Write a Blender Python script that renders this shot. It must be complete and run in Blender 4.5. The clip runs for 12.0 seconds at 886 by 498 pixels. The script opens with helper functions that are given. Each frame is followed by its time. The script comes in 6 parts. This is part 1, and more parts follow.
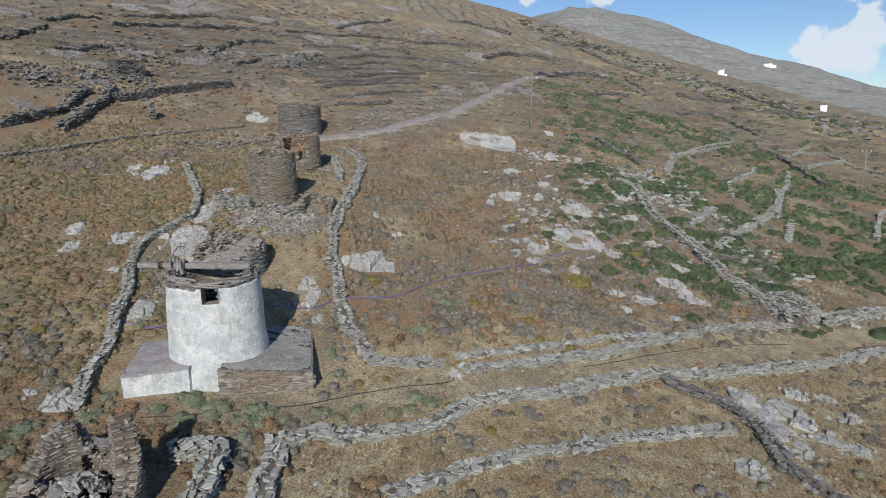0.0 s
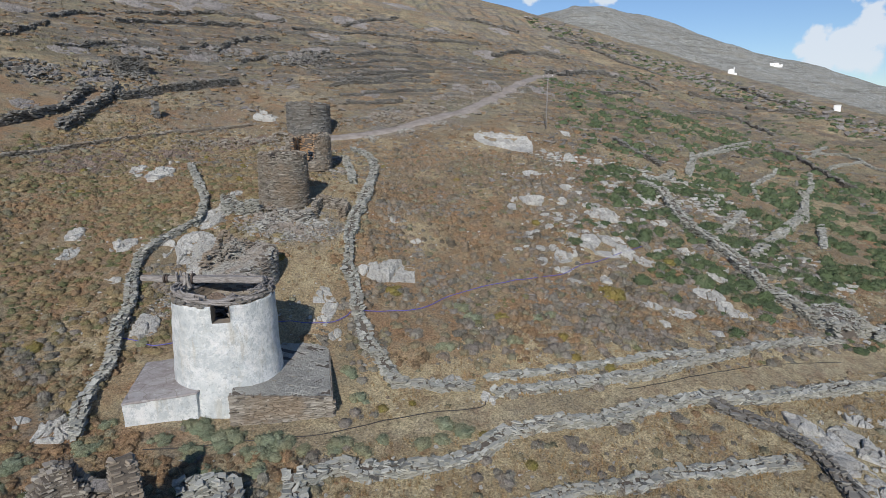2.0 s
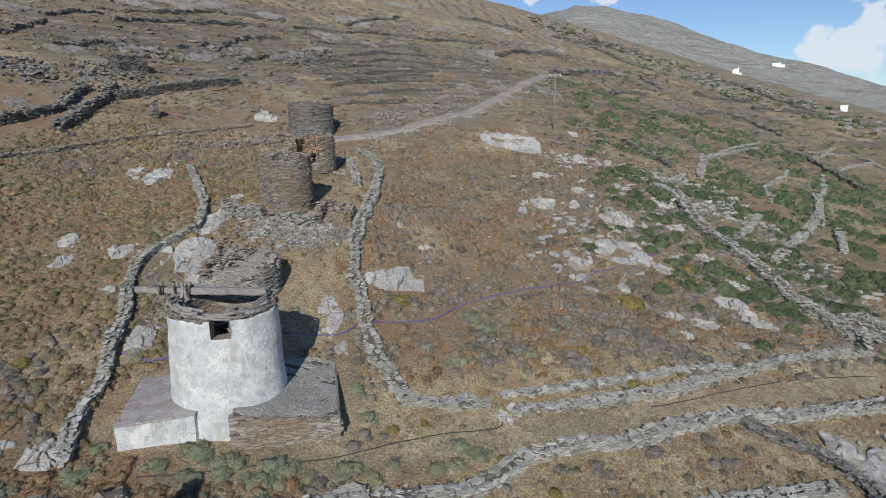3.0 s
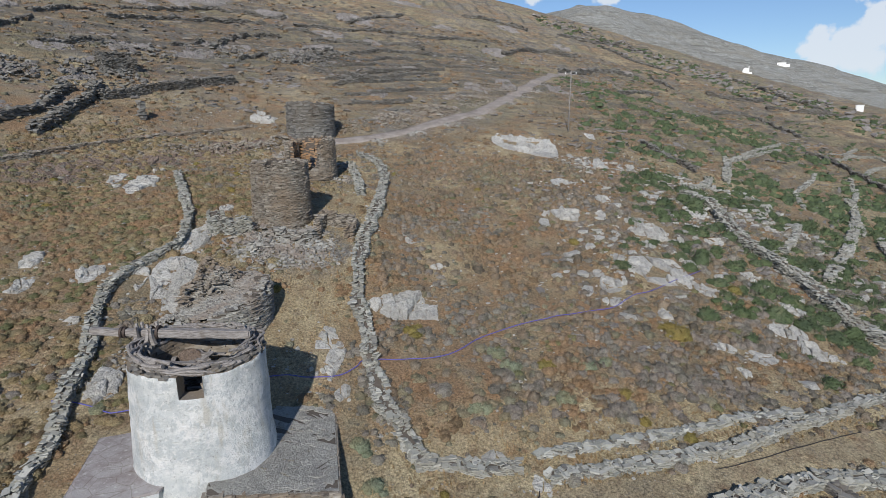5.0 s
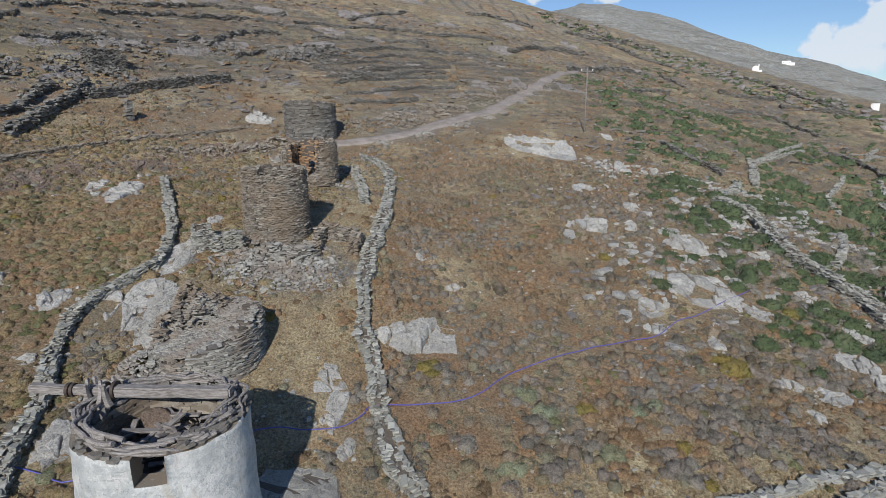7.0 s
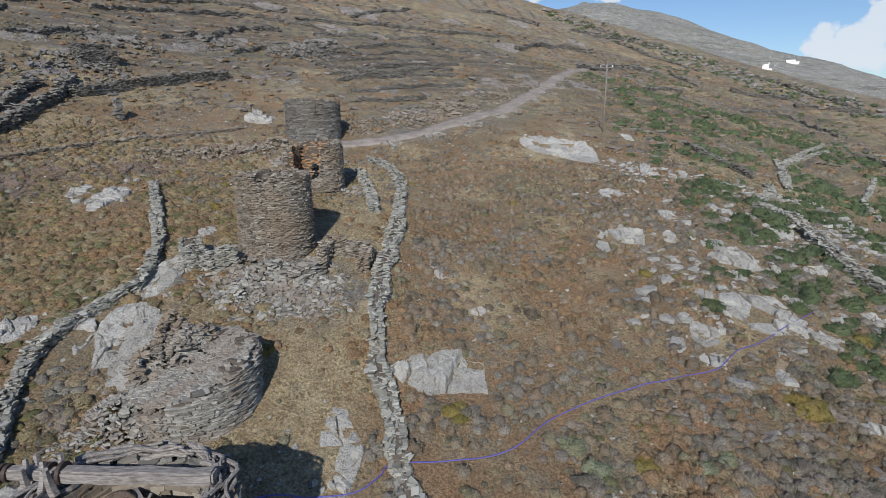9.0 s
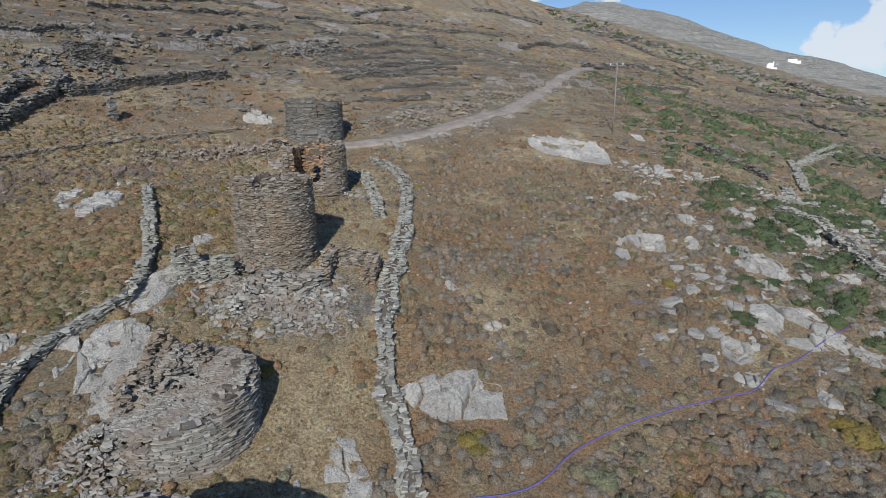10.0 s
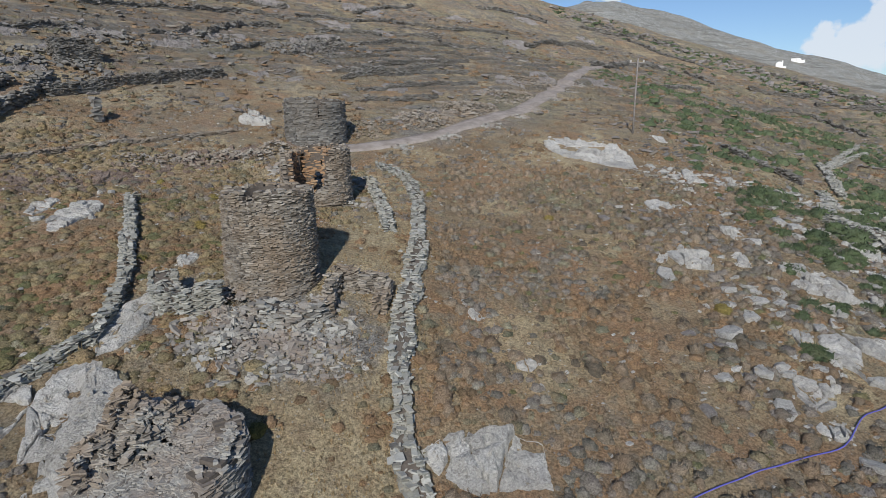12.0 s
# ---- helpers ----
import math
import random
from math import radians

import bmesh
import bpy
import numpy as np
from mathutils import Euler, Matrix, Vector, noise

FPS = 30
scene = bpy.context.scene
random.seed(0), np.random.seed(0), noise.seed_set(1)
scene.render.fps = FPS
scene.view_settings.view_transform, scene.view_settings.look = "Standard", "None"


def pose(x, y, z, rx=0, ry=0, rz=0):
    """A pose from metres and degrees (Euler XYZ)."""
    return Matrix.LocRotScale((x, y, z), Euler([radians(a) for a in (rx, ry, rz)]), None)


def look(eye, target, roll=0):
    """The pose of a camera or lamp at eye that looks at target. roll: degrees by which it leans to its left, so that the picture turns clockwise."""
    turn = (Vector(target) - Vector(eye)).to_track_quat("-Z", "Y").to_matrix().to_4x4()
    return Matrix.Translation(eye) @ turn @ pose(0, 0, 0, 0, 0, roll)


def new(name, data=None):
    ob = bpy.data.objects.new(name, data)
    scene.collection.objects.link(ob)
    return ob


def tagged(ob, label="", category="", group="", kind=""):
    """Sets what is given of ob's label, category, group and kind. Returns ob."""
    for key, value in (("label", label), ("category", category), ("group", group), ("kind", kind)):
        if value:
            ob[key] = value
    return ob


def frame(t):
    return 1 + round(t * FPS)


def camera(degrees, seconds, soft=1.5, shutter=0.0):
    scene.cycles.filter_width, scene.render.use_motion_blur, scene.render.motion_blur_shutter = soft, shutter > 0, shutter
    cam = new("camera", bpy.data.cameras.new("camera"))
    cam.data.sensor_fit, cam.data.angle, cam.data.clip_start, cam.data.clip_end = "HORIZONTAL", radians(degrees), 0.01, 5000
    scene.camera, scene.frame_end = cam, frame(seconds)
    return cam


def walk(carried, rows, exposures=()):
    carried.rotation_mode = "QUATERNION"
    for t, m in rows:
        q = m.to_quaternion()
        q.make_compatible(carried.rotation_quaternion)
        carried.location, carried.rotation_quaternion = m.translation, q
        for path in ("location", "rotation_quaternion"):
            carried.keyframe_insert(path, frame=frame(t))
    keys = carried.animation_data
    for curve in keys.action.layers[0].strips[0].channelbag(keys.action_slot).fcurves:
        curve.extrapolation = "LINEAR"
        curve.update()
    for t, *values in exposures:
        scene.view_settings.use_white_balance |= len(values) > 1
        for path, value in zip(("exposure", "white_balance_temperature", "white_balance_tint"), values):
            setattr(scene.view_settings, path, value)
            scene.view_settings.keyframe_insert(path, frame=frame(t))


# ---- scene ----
cam = camera(76.0, 12.0, soft=0.8)
PATH = [
    (0, (2.961, -9.745, 14.799), (3.123, 9.748, 10.328), -0.10),
    (0.5, (2.757, -9.024, 14.807), (2.902, 10.467, 10.328), -0.08),
    (1, (2.373, -8.337, 14.823), (2.495, 11.152, 10.335), -0.06),
    (1.5, (1.953, -7.690, 14.819), (2.050, 11.799, 10.326), -0.02),
    (2, (1.500, -6.912, 14.835), (1.579, 12.574, 10.334), 0.00),
    (2.5, (1.155, -6.080, 14.853), (1.219, 13.406, 10.349), 0.01),
    (3, (0.844, -5.052, 14.888), (0.903, 14.434, 10.383), 0.03),
    (5, (0.000, 0.000, 15.000), (0.000, 19.487, 10.501), -0.00),
    (5.5, (-0.195, 1.162, 15.022), (-0.204, 20.649, 10.521), -0.01),
    (6, (-0.411, 2.373, 15.040), (-0.438, 21.858, 10.533), -0.03),
    (6.5, (-0.619, 3.477, 15.055), (-0.658, 22.960, 10.540), -0.07),
    (7, (-0.861, 4.618, 15.061), (-0.917, 24.101, 10.541), -0.10),
    (9, (-2.005, 8.834, 15.024), (-2.099, 28.313, 10.489), -0.13),
    (9.5, (-2.285, 9.843, 15.025), (-2.386, 29.321, 10.488), -0.17),
    (10, (-2.570, 10.904, 15.028), (-2.678, 30.382, 10.489), -0.20),
    (10.5, (-2.819, 11.899, 15.044), (-2.934, 31.377, 10.508), -0.21),
    (11, (-3.066, 12.960, 15.070), (-3.192, 32.438, 10.534), -0.23),
    (11.5, (-3.284, 13.943, 15.078), (-3.410, 33.422, 10.541), -0.27),
    (12, (-3.529, 15.000, 15.094), (-3.663, 34.478, 10.556), -0.27),
]
walk(cam, [(t, look(eye, target, roll)) for t, eye, target, roll in PATH])

# ---- light ----
SUN_AZ, SUN_EL = math.radians(187), math.radians(32)   # where the sun stands: clockwise from +y, and its height
world = bpy.data.worlds.new("sky")
scene.world = world
world.use_nodes = True
wn, wl = world.node_tree.nodes, world.node_tree.links
sky = wn.new("ShaderNodeTexSky")
sky.sky_type, sky.sun_disc = "NISHITA", False
sky.sun_elevation, sky.sun_rotation = SUN_EL, SUN_AZ
sky.air_density, sky.dust_density, sky.ozone_density = 1.0, 0.0, 3.0
# a few fair-weather clouds: direction and angular size of each puff
PUFFS = [
    (0.573, 0.807, 0.144, 0.022), (0.573, 0.81, 0.123, 0.028), (0.574, 0.812, 0.101, 0.038), (0.55, 0.829, 0.101, 0.03),
    (0.531, 0.84, 0.108, 0.022), (0.526, 0.845, 0.094, 0.026), (0.544, 0.834, 0.089, 0.034), (0.566, 0.82, 0.087, 0.04),
    (0.593, 0.797, 0.11, 0.02), (0.149, 0.972, 0.183, 0.02), (0.251, 0.95, 0.188, 0.024),
]
wco = wn.new("ShaderNodeTexCoord")
wno = wn.new("ShaderNodeTexNoise")
wno.inputs["Scale"].default_value, wno.inputs["Detail"].default_value = 30, 8
wl.new(wco.outputs["Generated"], wno.inputs["Vector"])
wofs = wn.new("ShaderNodeVectorMath")
wofs.operation = "MULTIPLY_ADD"
wofs.inputs[1].default_value, wofs.inputs[2].default_value = (0.075,) * 3, (-0.0375,) * 3
wl.new(wno.outputs["Color"], wofs.inputs[0])
wdir = wn.new("ShaderNodeVectorMath")
wl.new(wco.outputs["Generated"], wdir.inputs[0])
wl.new(wofs.outputs[0], wdir.inputs[1])
veil = None
for px, py, pz, pr in PUFFS:
    d = wn.new("ShaderNodeVectorMath")
    d.operation = "DISTANCE"
    d.inputs[1].default_value = (px, py, pz)
    wl.new(wdir.outputs[0], d.inputs[0])
    mr = wn.new("ShaderNodeMapRange")
    mr.interpolation_type = "SMOOTHSTEP"
    mr.inputs["From Min"].default_value, mr.inputs["From Max"].default_value = pr * 1.02, pr * 0.55
    wl.new(d.outputs["Value"], mr.inputs["Value"])
    if veil is None:
        veil = mr.outputs[0]
    else:
        mx = wn.new("ShaderNodeMath")
        mx.operation = "MAXIMUM"
        wl.new(veil, mx.inputs[0])
        wl.new(mr.outputs[0], mx.inputs[1])
        veil = mx.outputs[0]
wmul = wn.new("ShaderNodeMath")
wmul.operation = "MULTIPLY"
wmul.inputs[1].default_value = 0.85
wl.new(veil, wmul.inputs[0])
wmix = wn.new("ShaderNodeMix")
wmix.data_type = "RGBA"
wmix.inputs["B"].default_value = (8.2, 8.8, 9.6, 1)
wl.new(wmul.outputs[0], wmix.inputs["Factor"])
wtint = wn.new("ShaderNodeMix")
wtint.data_type, wtint.blend_type = "RGBA", "MULTIPLY"
wtint.inputs["Factor"].default_value = 1.0
wtint.inputs["B"].default_value = (0.88, 0.965, 1.12, 1)
wl.new(sky.outputs[0], wtint.inputs["A"])
wl.new(wtint.outputs["Result"], wmix.inputs["A"])
wl.new(wmix.outputs["Result"], wn["Background"].inputs[0])
wn["Background"].inputs[1].default_value = 0.09
sun = new("sun", bpy.data.lights.new("sun", "SUN"))
sun.data.energy, sun.data.angle, sun.data.color = 4.3, math.radians(0.6), (1.0, 0.955, 0.9)
sun.matrix_world = look((0, 0, 60), (-60 * math.sin(SUN_AZ) / math.tan(SUN_EL), -60 * math.cos(SUN_AZ) / math.tan(SUN_EL), 0))


# ---- materials ----
class Nodes:
    """Small helper that builds one node material."""

    def __init__(self, name, rough=0.9, spec=0.3):
        self.mat = bpy.data.materials.new(name)
        self.mat.use_nodes = True
        self.n, self.l = self.mat.node_tree.nodes, self.mat.node_tree.links
        self.b = self.n["Principled BSDF"]
        self.b.inputs["Roughness"].default_value = rough
        self.b.inputs["Specular IOR Level"].default_value = spec
        self.pos = self.n.new("ShaderNodeNewGeometry").outputs["Position"]

    def put(self, sock, v):
        if isinstance(v, bpy.types.NodeSocket):
            self.l.new(v, sock)
        elif isinstance(v, tuple) and len(v) == 3 and sock.type == "RGBA":
            sock.default_value = (*v, 1)
        else:
            sock.default_value = v

    def noise(self, scale, detail=4, rough=0.55, vec=None, stretch=None, warp=0.0):
        t = self.n.new("ShaderNodeTexNoise")
        t.inputs["Scale"].default_value, t.inputs["Detail"].default_value, t.inputs["Roughness"].default_value = scale, detail, rough
        t.inputs["Distortion"].default_value = warp
        src = vec or self.pos
        if stretch:
            s = self.n.new("ShaderNodeVectorMath")
            s.operation = "MULTIPLY"
            s.inputs[1].default_value = stretch
            self.l.new(src, s.inputs[0])
            src = s.outputs[0]
        self.l.new(src, t.inputs["Vector"])
        return t.outputs["Fac"]

    def cells(self, scale, feature="F1", out="Distance", vec=None):
        t = self.n.new("ShaderNodeTexVoronoi")
        t.feature = feature
        t.inputs["Scale"].default_value = scale
        self.l.new(vec or self.pos, t.inputs["Vector"])
        return t.outputs[out]

    def band(self, v, lo, hi, a=0.0, b=1.0):
        m = self.n.new("ShaderNodeMapRange")
        m.interpolation_type = "SMOOTHSTEP"
        for k, x in (("From Min", lo), ("From Max", hi), ("To Min", a), ("To Max", b)):
            m.inputs[k].default_value = x
        self.l.new(v, m.inputs["Value"])
        return m.outputs[0]

    def mix(self, f, a, b, how="MIX"):
        m = self.n.new("ShaderNodeMix")
        m.data_type, m.blend_type = "RGBA", how
        self.put(m.inputs["Factor"], f)
        self.put(m.inputs["A"], a)
        self.put(m.inputs["B"], b)
        return m.outputs["Result"]

    def math(self, op, a, b=0.0):
        m = self.n.new("ShaderNodeMath")
        m.operation = op
        self.put(m.inputs[0], a)
        self.put(m.inputs[1], b)
        return m.outputs[0]

    def attr(self, name, out="Fac"):
        a = self.n.new("ShaderNodeAttribute")
        a.attribute_name = name
        return a.outputs[out]

    def chance(self):
        """A random number for each object and for each loose piece of a joined mesh."""
        o = self.n.new("ShaderNodeObjectInfo").outputs["Random"]
        i = self.n.new("ShaderNodeNewGeometry").outputs["Random Per Island"]
        return self.math("FRACT", self.math("ADD", o, i))

    def bump(self, h, strength=0.4, dist=0.05):
        b = self.n.new("ShaderNodeBump")
        b.inputs["Strength"].default_value, b.inputs["Distance"].default_value = strength, dist
        self.l.new(h, b.inputs["Height"])
        self.l.new(b.outputs[0], self.b.inputs["Normal"])

    def done(self, colour):
        self.put(self.b.inputs["Base Color"], colour)
        return self.mat


def ground_material():
    m = Nodes("hillside_earth", 0.95, 0.15)
    zone = m.n.new("ShaderNodeSeparateColor")
    m.l.new(m.attr("zone", "Color"), zone.inputs[0])
    track, straw, rocky = zone.outputs[0], zone.outputs[1], zone.outputs[2]
    big, mid, fine = m.noise(0.09, 5), m.noise(0.7, 6, 0.65), m.noise(9.0, 7, 0.8)
    ledges = m.noise(1.0, 6, 0.75, stretch=(0.05, 0.05, 0.9), warp=0.6)
    soil = m.mix(m.band(big, 0.38, 0.6), (0.5, 0.29, 0.165), (0.4, 0.275, 0.17))
    grass = m.mix(m.band(m.noise(1.6, 5, 0.7), 0.35, 0.65), (0.58, 0.43, 0.265), (0.46, 0.315, 0.19))
    c = m.mix(m.band(m.noise(0.35, 5, 0.6), 0.42, 0.6), soil, grass)
    c = m.mix(m.band(mid, 0.52, 0.66, 0, 0.6), c, (0.31, 0.25, 0.2))
    c = m.mix(m.band(m.noise(2.6, 5, 0.7), 0.55, 0.7, 0, 0.6), c, (0.25, 0.215, 0.15))
    c = m.mix(m.band(m.noise(0.5, 5, 0.7), 0.56, 0.66, 0, 0.7), c, (0.56, 0.31, 0.16))
    c = m.mix(m.band(m.noise(0.16, 5, 0.65), 0.52, 0.66, 0, 0.4), c, (0.27, 0.25, 0.17))
    c = m.mix(m.math("MULTIPLY", straw, m.band(m.noise(1.1, 7, 0.75), 0.32, 0.56)), c, m.mix(m.band(m.noise(0.4, 5, 0.65), 0.4, 0.6), (0.84, 0.65, 0.4), (0.64, 0.47, 0.28)))
    scree = m.mix(m.band(m.noise(2.2, 5, 0.75), 0.4, 0.6), (0.22, 0.195, 0.18), (0.42, 0.385, 0.36))
    c = m.mix(m.math("MULTIPLY", rocky, m.band(m.noise(0.33, 5, 0.7), 0.36, 0.6)), c, scree)
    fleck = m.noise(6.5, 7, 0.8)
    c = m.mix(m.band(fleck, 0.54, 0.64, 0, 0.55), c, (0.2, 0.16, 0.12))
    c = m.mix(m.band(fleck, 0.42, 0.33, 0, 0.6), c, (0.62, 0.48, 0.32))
    high = zone_high(m)
    c = m.mix(m.math("MULTIPLY", high, m.band(ledges, 0.53, 0.62, 0, 0.7)), c, (0.17, 0.145, 0.125))
    c = m.mix(m.math("MULTIPLY", high, m.band(ledges, 0.46, 0.36, 0, 0.6)), c, (0.5, 0.38, 0.25))
    meadow_hi = m.math("MULTIPLY", high, m.band(m.noise(0.055, 5, 0.6), 0.5, 0.62, 0, 0.7))
    c = m.mix(meadow_hi, c, m.mix(m.band(m.noise(0.9, 5, 0.75), 0.38, 0.62), (0.5, 0.385, 0.225), (0.3, 0.265, 0.16)))
    # far mountain's rock tones, paled and greyed by haze put into the colour
    hazy_crags = m.mix(m.band(m.noise(0.13, 8, 0.85), 0.42, 0.58), (0.33, 0.295, 0.26), (0.55, 0.51, 0.465))
    hazy_crags = m.mix(m.band(m.noise(0.035, 8, 0.8), 0.48, 0.58, 0, 0.6), hazy_crags, (0.4, 0.335, 0.265))
    hazy_crags = m.mix(m.band(m.noise(1.0, 6, 0.75, stretch=(0.012, 0.012, 0.3), warp=0.5), 0.53, 0.6, 0, 0.75), hazy_crags, (0.2, 0.18, 0.15))
    hazy_crags = m.mix(m.band(m.noise(0.16, 6, 0.8), 0.54, 0.63, 0, 0.7), hazy_crags, (0.15, 0.145, 0.12))
    hazy_crags = m.mix(m.band(m.noise(0.11, 7, 0.8), 0.58, 0.66, 0, 0.8), hazy_crags, (0.72, 0.69, 0.64))
    c = m.mix(m.band(m.attr("remote"), 0.2, 0.8), c, hazy_crags)
    coarse = m.noise(0.8, 7, 0.85)
    c = m.mix(m.math("MULTIPLY", high, m.band(coarse, 0.5, 0.6, 0, 0.7)), c, (0.18, 0.155, 0.13))
    c = m.mix(m.math("MULTIPLY", high, m.band(coarse, 0.44, 0.36, 0, 0.5)), c, (0.54, 0.45, 0.33))
    rubble = m.mix(m.band(m.noise(1.6, 6, 0.8), 0.42, 0.58), (0.08, 0.07, 0.062), (0.26, 0.235, 0.21))
    c = m.mix(m.math("MULTIPLY", m.attr("riser"), m.band(m.noise(0.22, 5, 0.7), 0.34, 0.52, 0.15, 1.0)), c, rubble)
    dirt = m.mix(m.band(m.noise(3.0, 5, 0.7), 0.35, 0.7), (0.34, 0.28, 0.235), (0.48, 0.405, 0.345))
    c = m.mix(track, c, dirt)
    chips = m.math("MULTIPLY", m.band(m.cells(5.5), 0.2, 0.12), m.band(m.noise(0.8, 3), 0.45, 0.6))
    c = m.mix(m.math("MULTIPLY", chips, 0.8), c, (0.5, 0.47, 0.43))
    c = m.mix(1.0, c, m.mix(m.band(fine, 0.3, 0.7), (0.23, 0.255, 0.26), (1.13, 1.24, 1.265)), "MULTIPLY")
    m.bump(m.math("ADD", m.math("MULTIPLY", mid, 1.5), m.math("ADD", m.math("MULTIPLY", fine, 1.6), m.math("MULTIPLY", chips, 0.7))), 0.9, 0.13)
    return m.done(c)


def zone_high(m):
    """Strength of the stepped ledges on the upper slopes."""
    return m.attr("upper")


def stone_material(name, a, b, c, stain, lichen=0.25):
    """Schist in flat pieces: each piece has its own tone, with lichen and rusty stains."""
    m = Nodes(name, 0.85, 0.3)
    r = m.chance()
    col = m.mix(m.band(r, 0.1, 0.6), a, b)
    col = m.mix(m.band(r, 0.7, 1.0), col, c)
    big = m.noise(0.55, 4, 0.6)
    col = m.mix(m.band(big, 0.42, 0.66, 0, 0.85), col, stain)
    spots = m.noise(7.0, 5, 0.7)
    col = m.mix(m.band(spots, 0.56, 0.72, 0, lichen * 2), col, (0.5, 0.51, 0.46))
    col = m.mix(m.band(m.noise(3.3, 4), 0.62, 0.72, 0, lichen), col, (0.36, 0.25, 0.08))
    grain = m.noise(24, 3, 0.7, stretch=(1, 1, 5))
    col = m.mix(1.0, col, m.mix(grain, (0.65, 0.65, 0.65), (1.35, 1.35, 1.35)), "MULTIPLY")
    m.bump(m.math("ADD", grain, spots), 0.5, 0.03)
    return m.done(col)


def rock_material(name, pale, mid, dark):
    m = Nodes(name, 0.9, 0.25)
    n1, n2, n3 = m.noise(0.7, 7, 0.7), m.noise(3.2, 7, 0.75), m.noise(16.0, 4, 0.7)
    tone = m.chance()
    col = m.mix(m.band(n1, 0.35, 0.6), mid, pale)
    col = m.mix(1.0, col, m.mix(tone, (0.8, 0.8, 0.8), (1.08, 1.08, 1.08)), "MULTIPLY")
    col = m.mix(m.band(n2, 0.52, 0.66, 0, 0.75), col, dark)
    seam = m.noise(2.2, 6, 0.75, stretch=(1.0, 0.3, 1.8), warp=0.9)
    col = m.mix(m.band(seam, 0.6, 0.68, 0, 0.6), col, tuple(v * 0.6 for v in dark))
    col = m.mix(m.band(m.noise(2.4, 5), 0.63, 0.72, 0, 0.4), col, (0.36, 0.27, 0.12))
    col = m.mix(m.band(m.noise(5.0, 5, 0.7), 0.6, 0.7, 0, 0.5), col, tuple(min(v * 1.25, .75) for v in pale))
    col = m.mix(1.0, col, m.mix(m.band(n3, 0.3, 0.7), (0.74, 0.74, 0.74), (1.2, 1.2, 1.2)), "MULTIPLY")
    m.bump(m.math("ADD", m.math("MULTIPLY", n2, 2.0), m.math("ADD", n3, m.math("MULTIPLY", seam, 2.0))), 0.9, 0.14)
    return m.done(col)


def plaster_material():
    m = Nodes("weathered_limewash", 0.85, 0.25)
    a, b, f = m.noise(0.6, 7, 0.72), m.noise(2.1, 8, 0.78), m.noise(22, 4, 0.75)
    col = m.mix(m.band(a, 0.4, 0.58), (0.86, 0.87, 0.85), (0.64, 0.67, 0.66))
    col = m.mix(m.band(b, 0.46, 0.58, 0, 0.8), col, (0.53, 0.57, 0.575))
    col = m.mix(m.band(m.noise(1.6, 6, 0.7, stretch=(1, 1, 0.22)), 0.52, 0.68, 0, 0.6), col, (0.52, 0.49, 0.41))
    col = m.mix(m.band(m.noise(7, 7, 0.8), 0.56, 0.66, 0, 0.75), col, (0.28, 0.29, 0.285))
    col = m.mix(m.band(m.noise(1.3, 8, 0.78), 0.54, 0.6, 0, 0.85), col, (0.84, 0.84, 0.82))
    col = m.mix(1.0, col, m.mix(f, (0.8, 0.8, 0.8), (1.12, 1.12, 1.12)), "MULTIPLY")
    m.bump(m.math("ADD", m.math("MULTIPLY", b, 3), f), 0.8, 0.07)
    return m.done(col)


def slab_material():
    m = Nodes("lime_slab", 0.9, 0.2)
    a, f = m.noise(1.2, 6, 0.7), m.noise(14, 4, 0.7)
    joint = m.band(m.cells(1.5, "DISTANCE_TO_EDGE"), 0.03, 0.0)
    col = m.mix(m.band(a, 0.4, 0.62), (0.36, 0.34, 0.33), (0.27, 0.24, 0.23))
    col = m.mix(m.math("MULTIPLY", joint, 0.6), col, (0.16, 0.13, 0.1))
    col = m.mix(m.band(m.noise(4, 4), 0.58, 0.7, 0, 0.7), col, (0.48, 0.47, 0.45))
    col = m.mix(1.0, col, m.mix(f, (0.75, 0.75, 0.75), (1.25, 1.25, 1.25)), "MULTIPLY")
    m.bump(m.math("ADD", f, a), 0.5, 0.04)
    return m.done(col)


def wood_material():
    m = Nodes("silvered_wood", 0.8, 0.3)
    co = m.n.new("ShaderNodeTexCoord").outputs["Object"]
    g = m.noise(9, 6, 0.7, vec=co, stretch=(0.35, 3, 3))
    col = m.mix(m.band(g, 0.3, 0.7), (0.13, 0.115, 0.105), (0.36, 0.34, 0.32))
    col = m.mix(m.band(m.noise(2, 4), 0.55, 0.7, 0, 0.6), col, (0.13, 0.11, 0.095))
    m.bump(g, 0.6, 0.02)
    return m.done(col)


def leaf_material(name, a, b, dead, shift=(1.05, 0.9, 0.8)):
    m = Nodes(name, 0.9, 0.15)
    t = m.attr("tone")
    col = m.mix(t, a, b)
    col = m.mix(m.band(m.noise(0.8, 4, 0.6), 0.4, 0.62, 0, 0.75), col, tuple(v * k for v, k in zip(b, shift)))
    col = m.mix(m.band(m.noise(1.4, 4), 0.52, 0.7, 0, 0.7), col, dead)
    # leaf speckle; its dark end paints shade in the gaps between twigs
    twig_shade = m.noise(17, 6, 0.85)
    col = m.mix(1.0, col, m.mix(m.band(twig_shade, 0.34, 0.66), (0.3, 0.3, 0.3), (1.3, 1.3, 1.3)), "MULTIPLY")
    m.bump(twig_shade, 1.0, 0.07)
    m.b.inputs["Roughness"].default_value = 0.95
    return m.done(col)


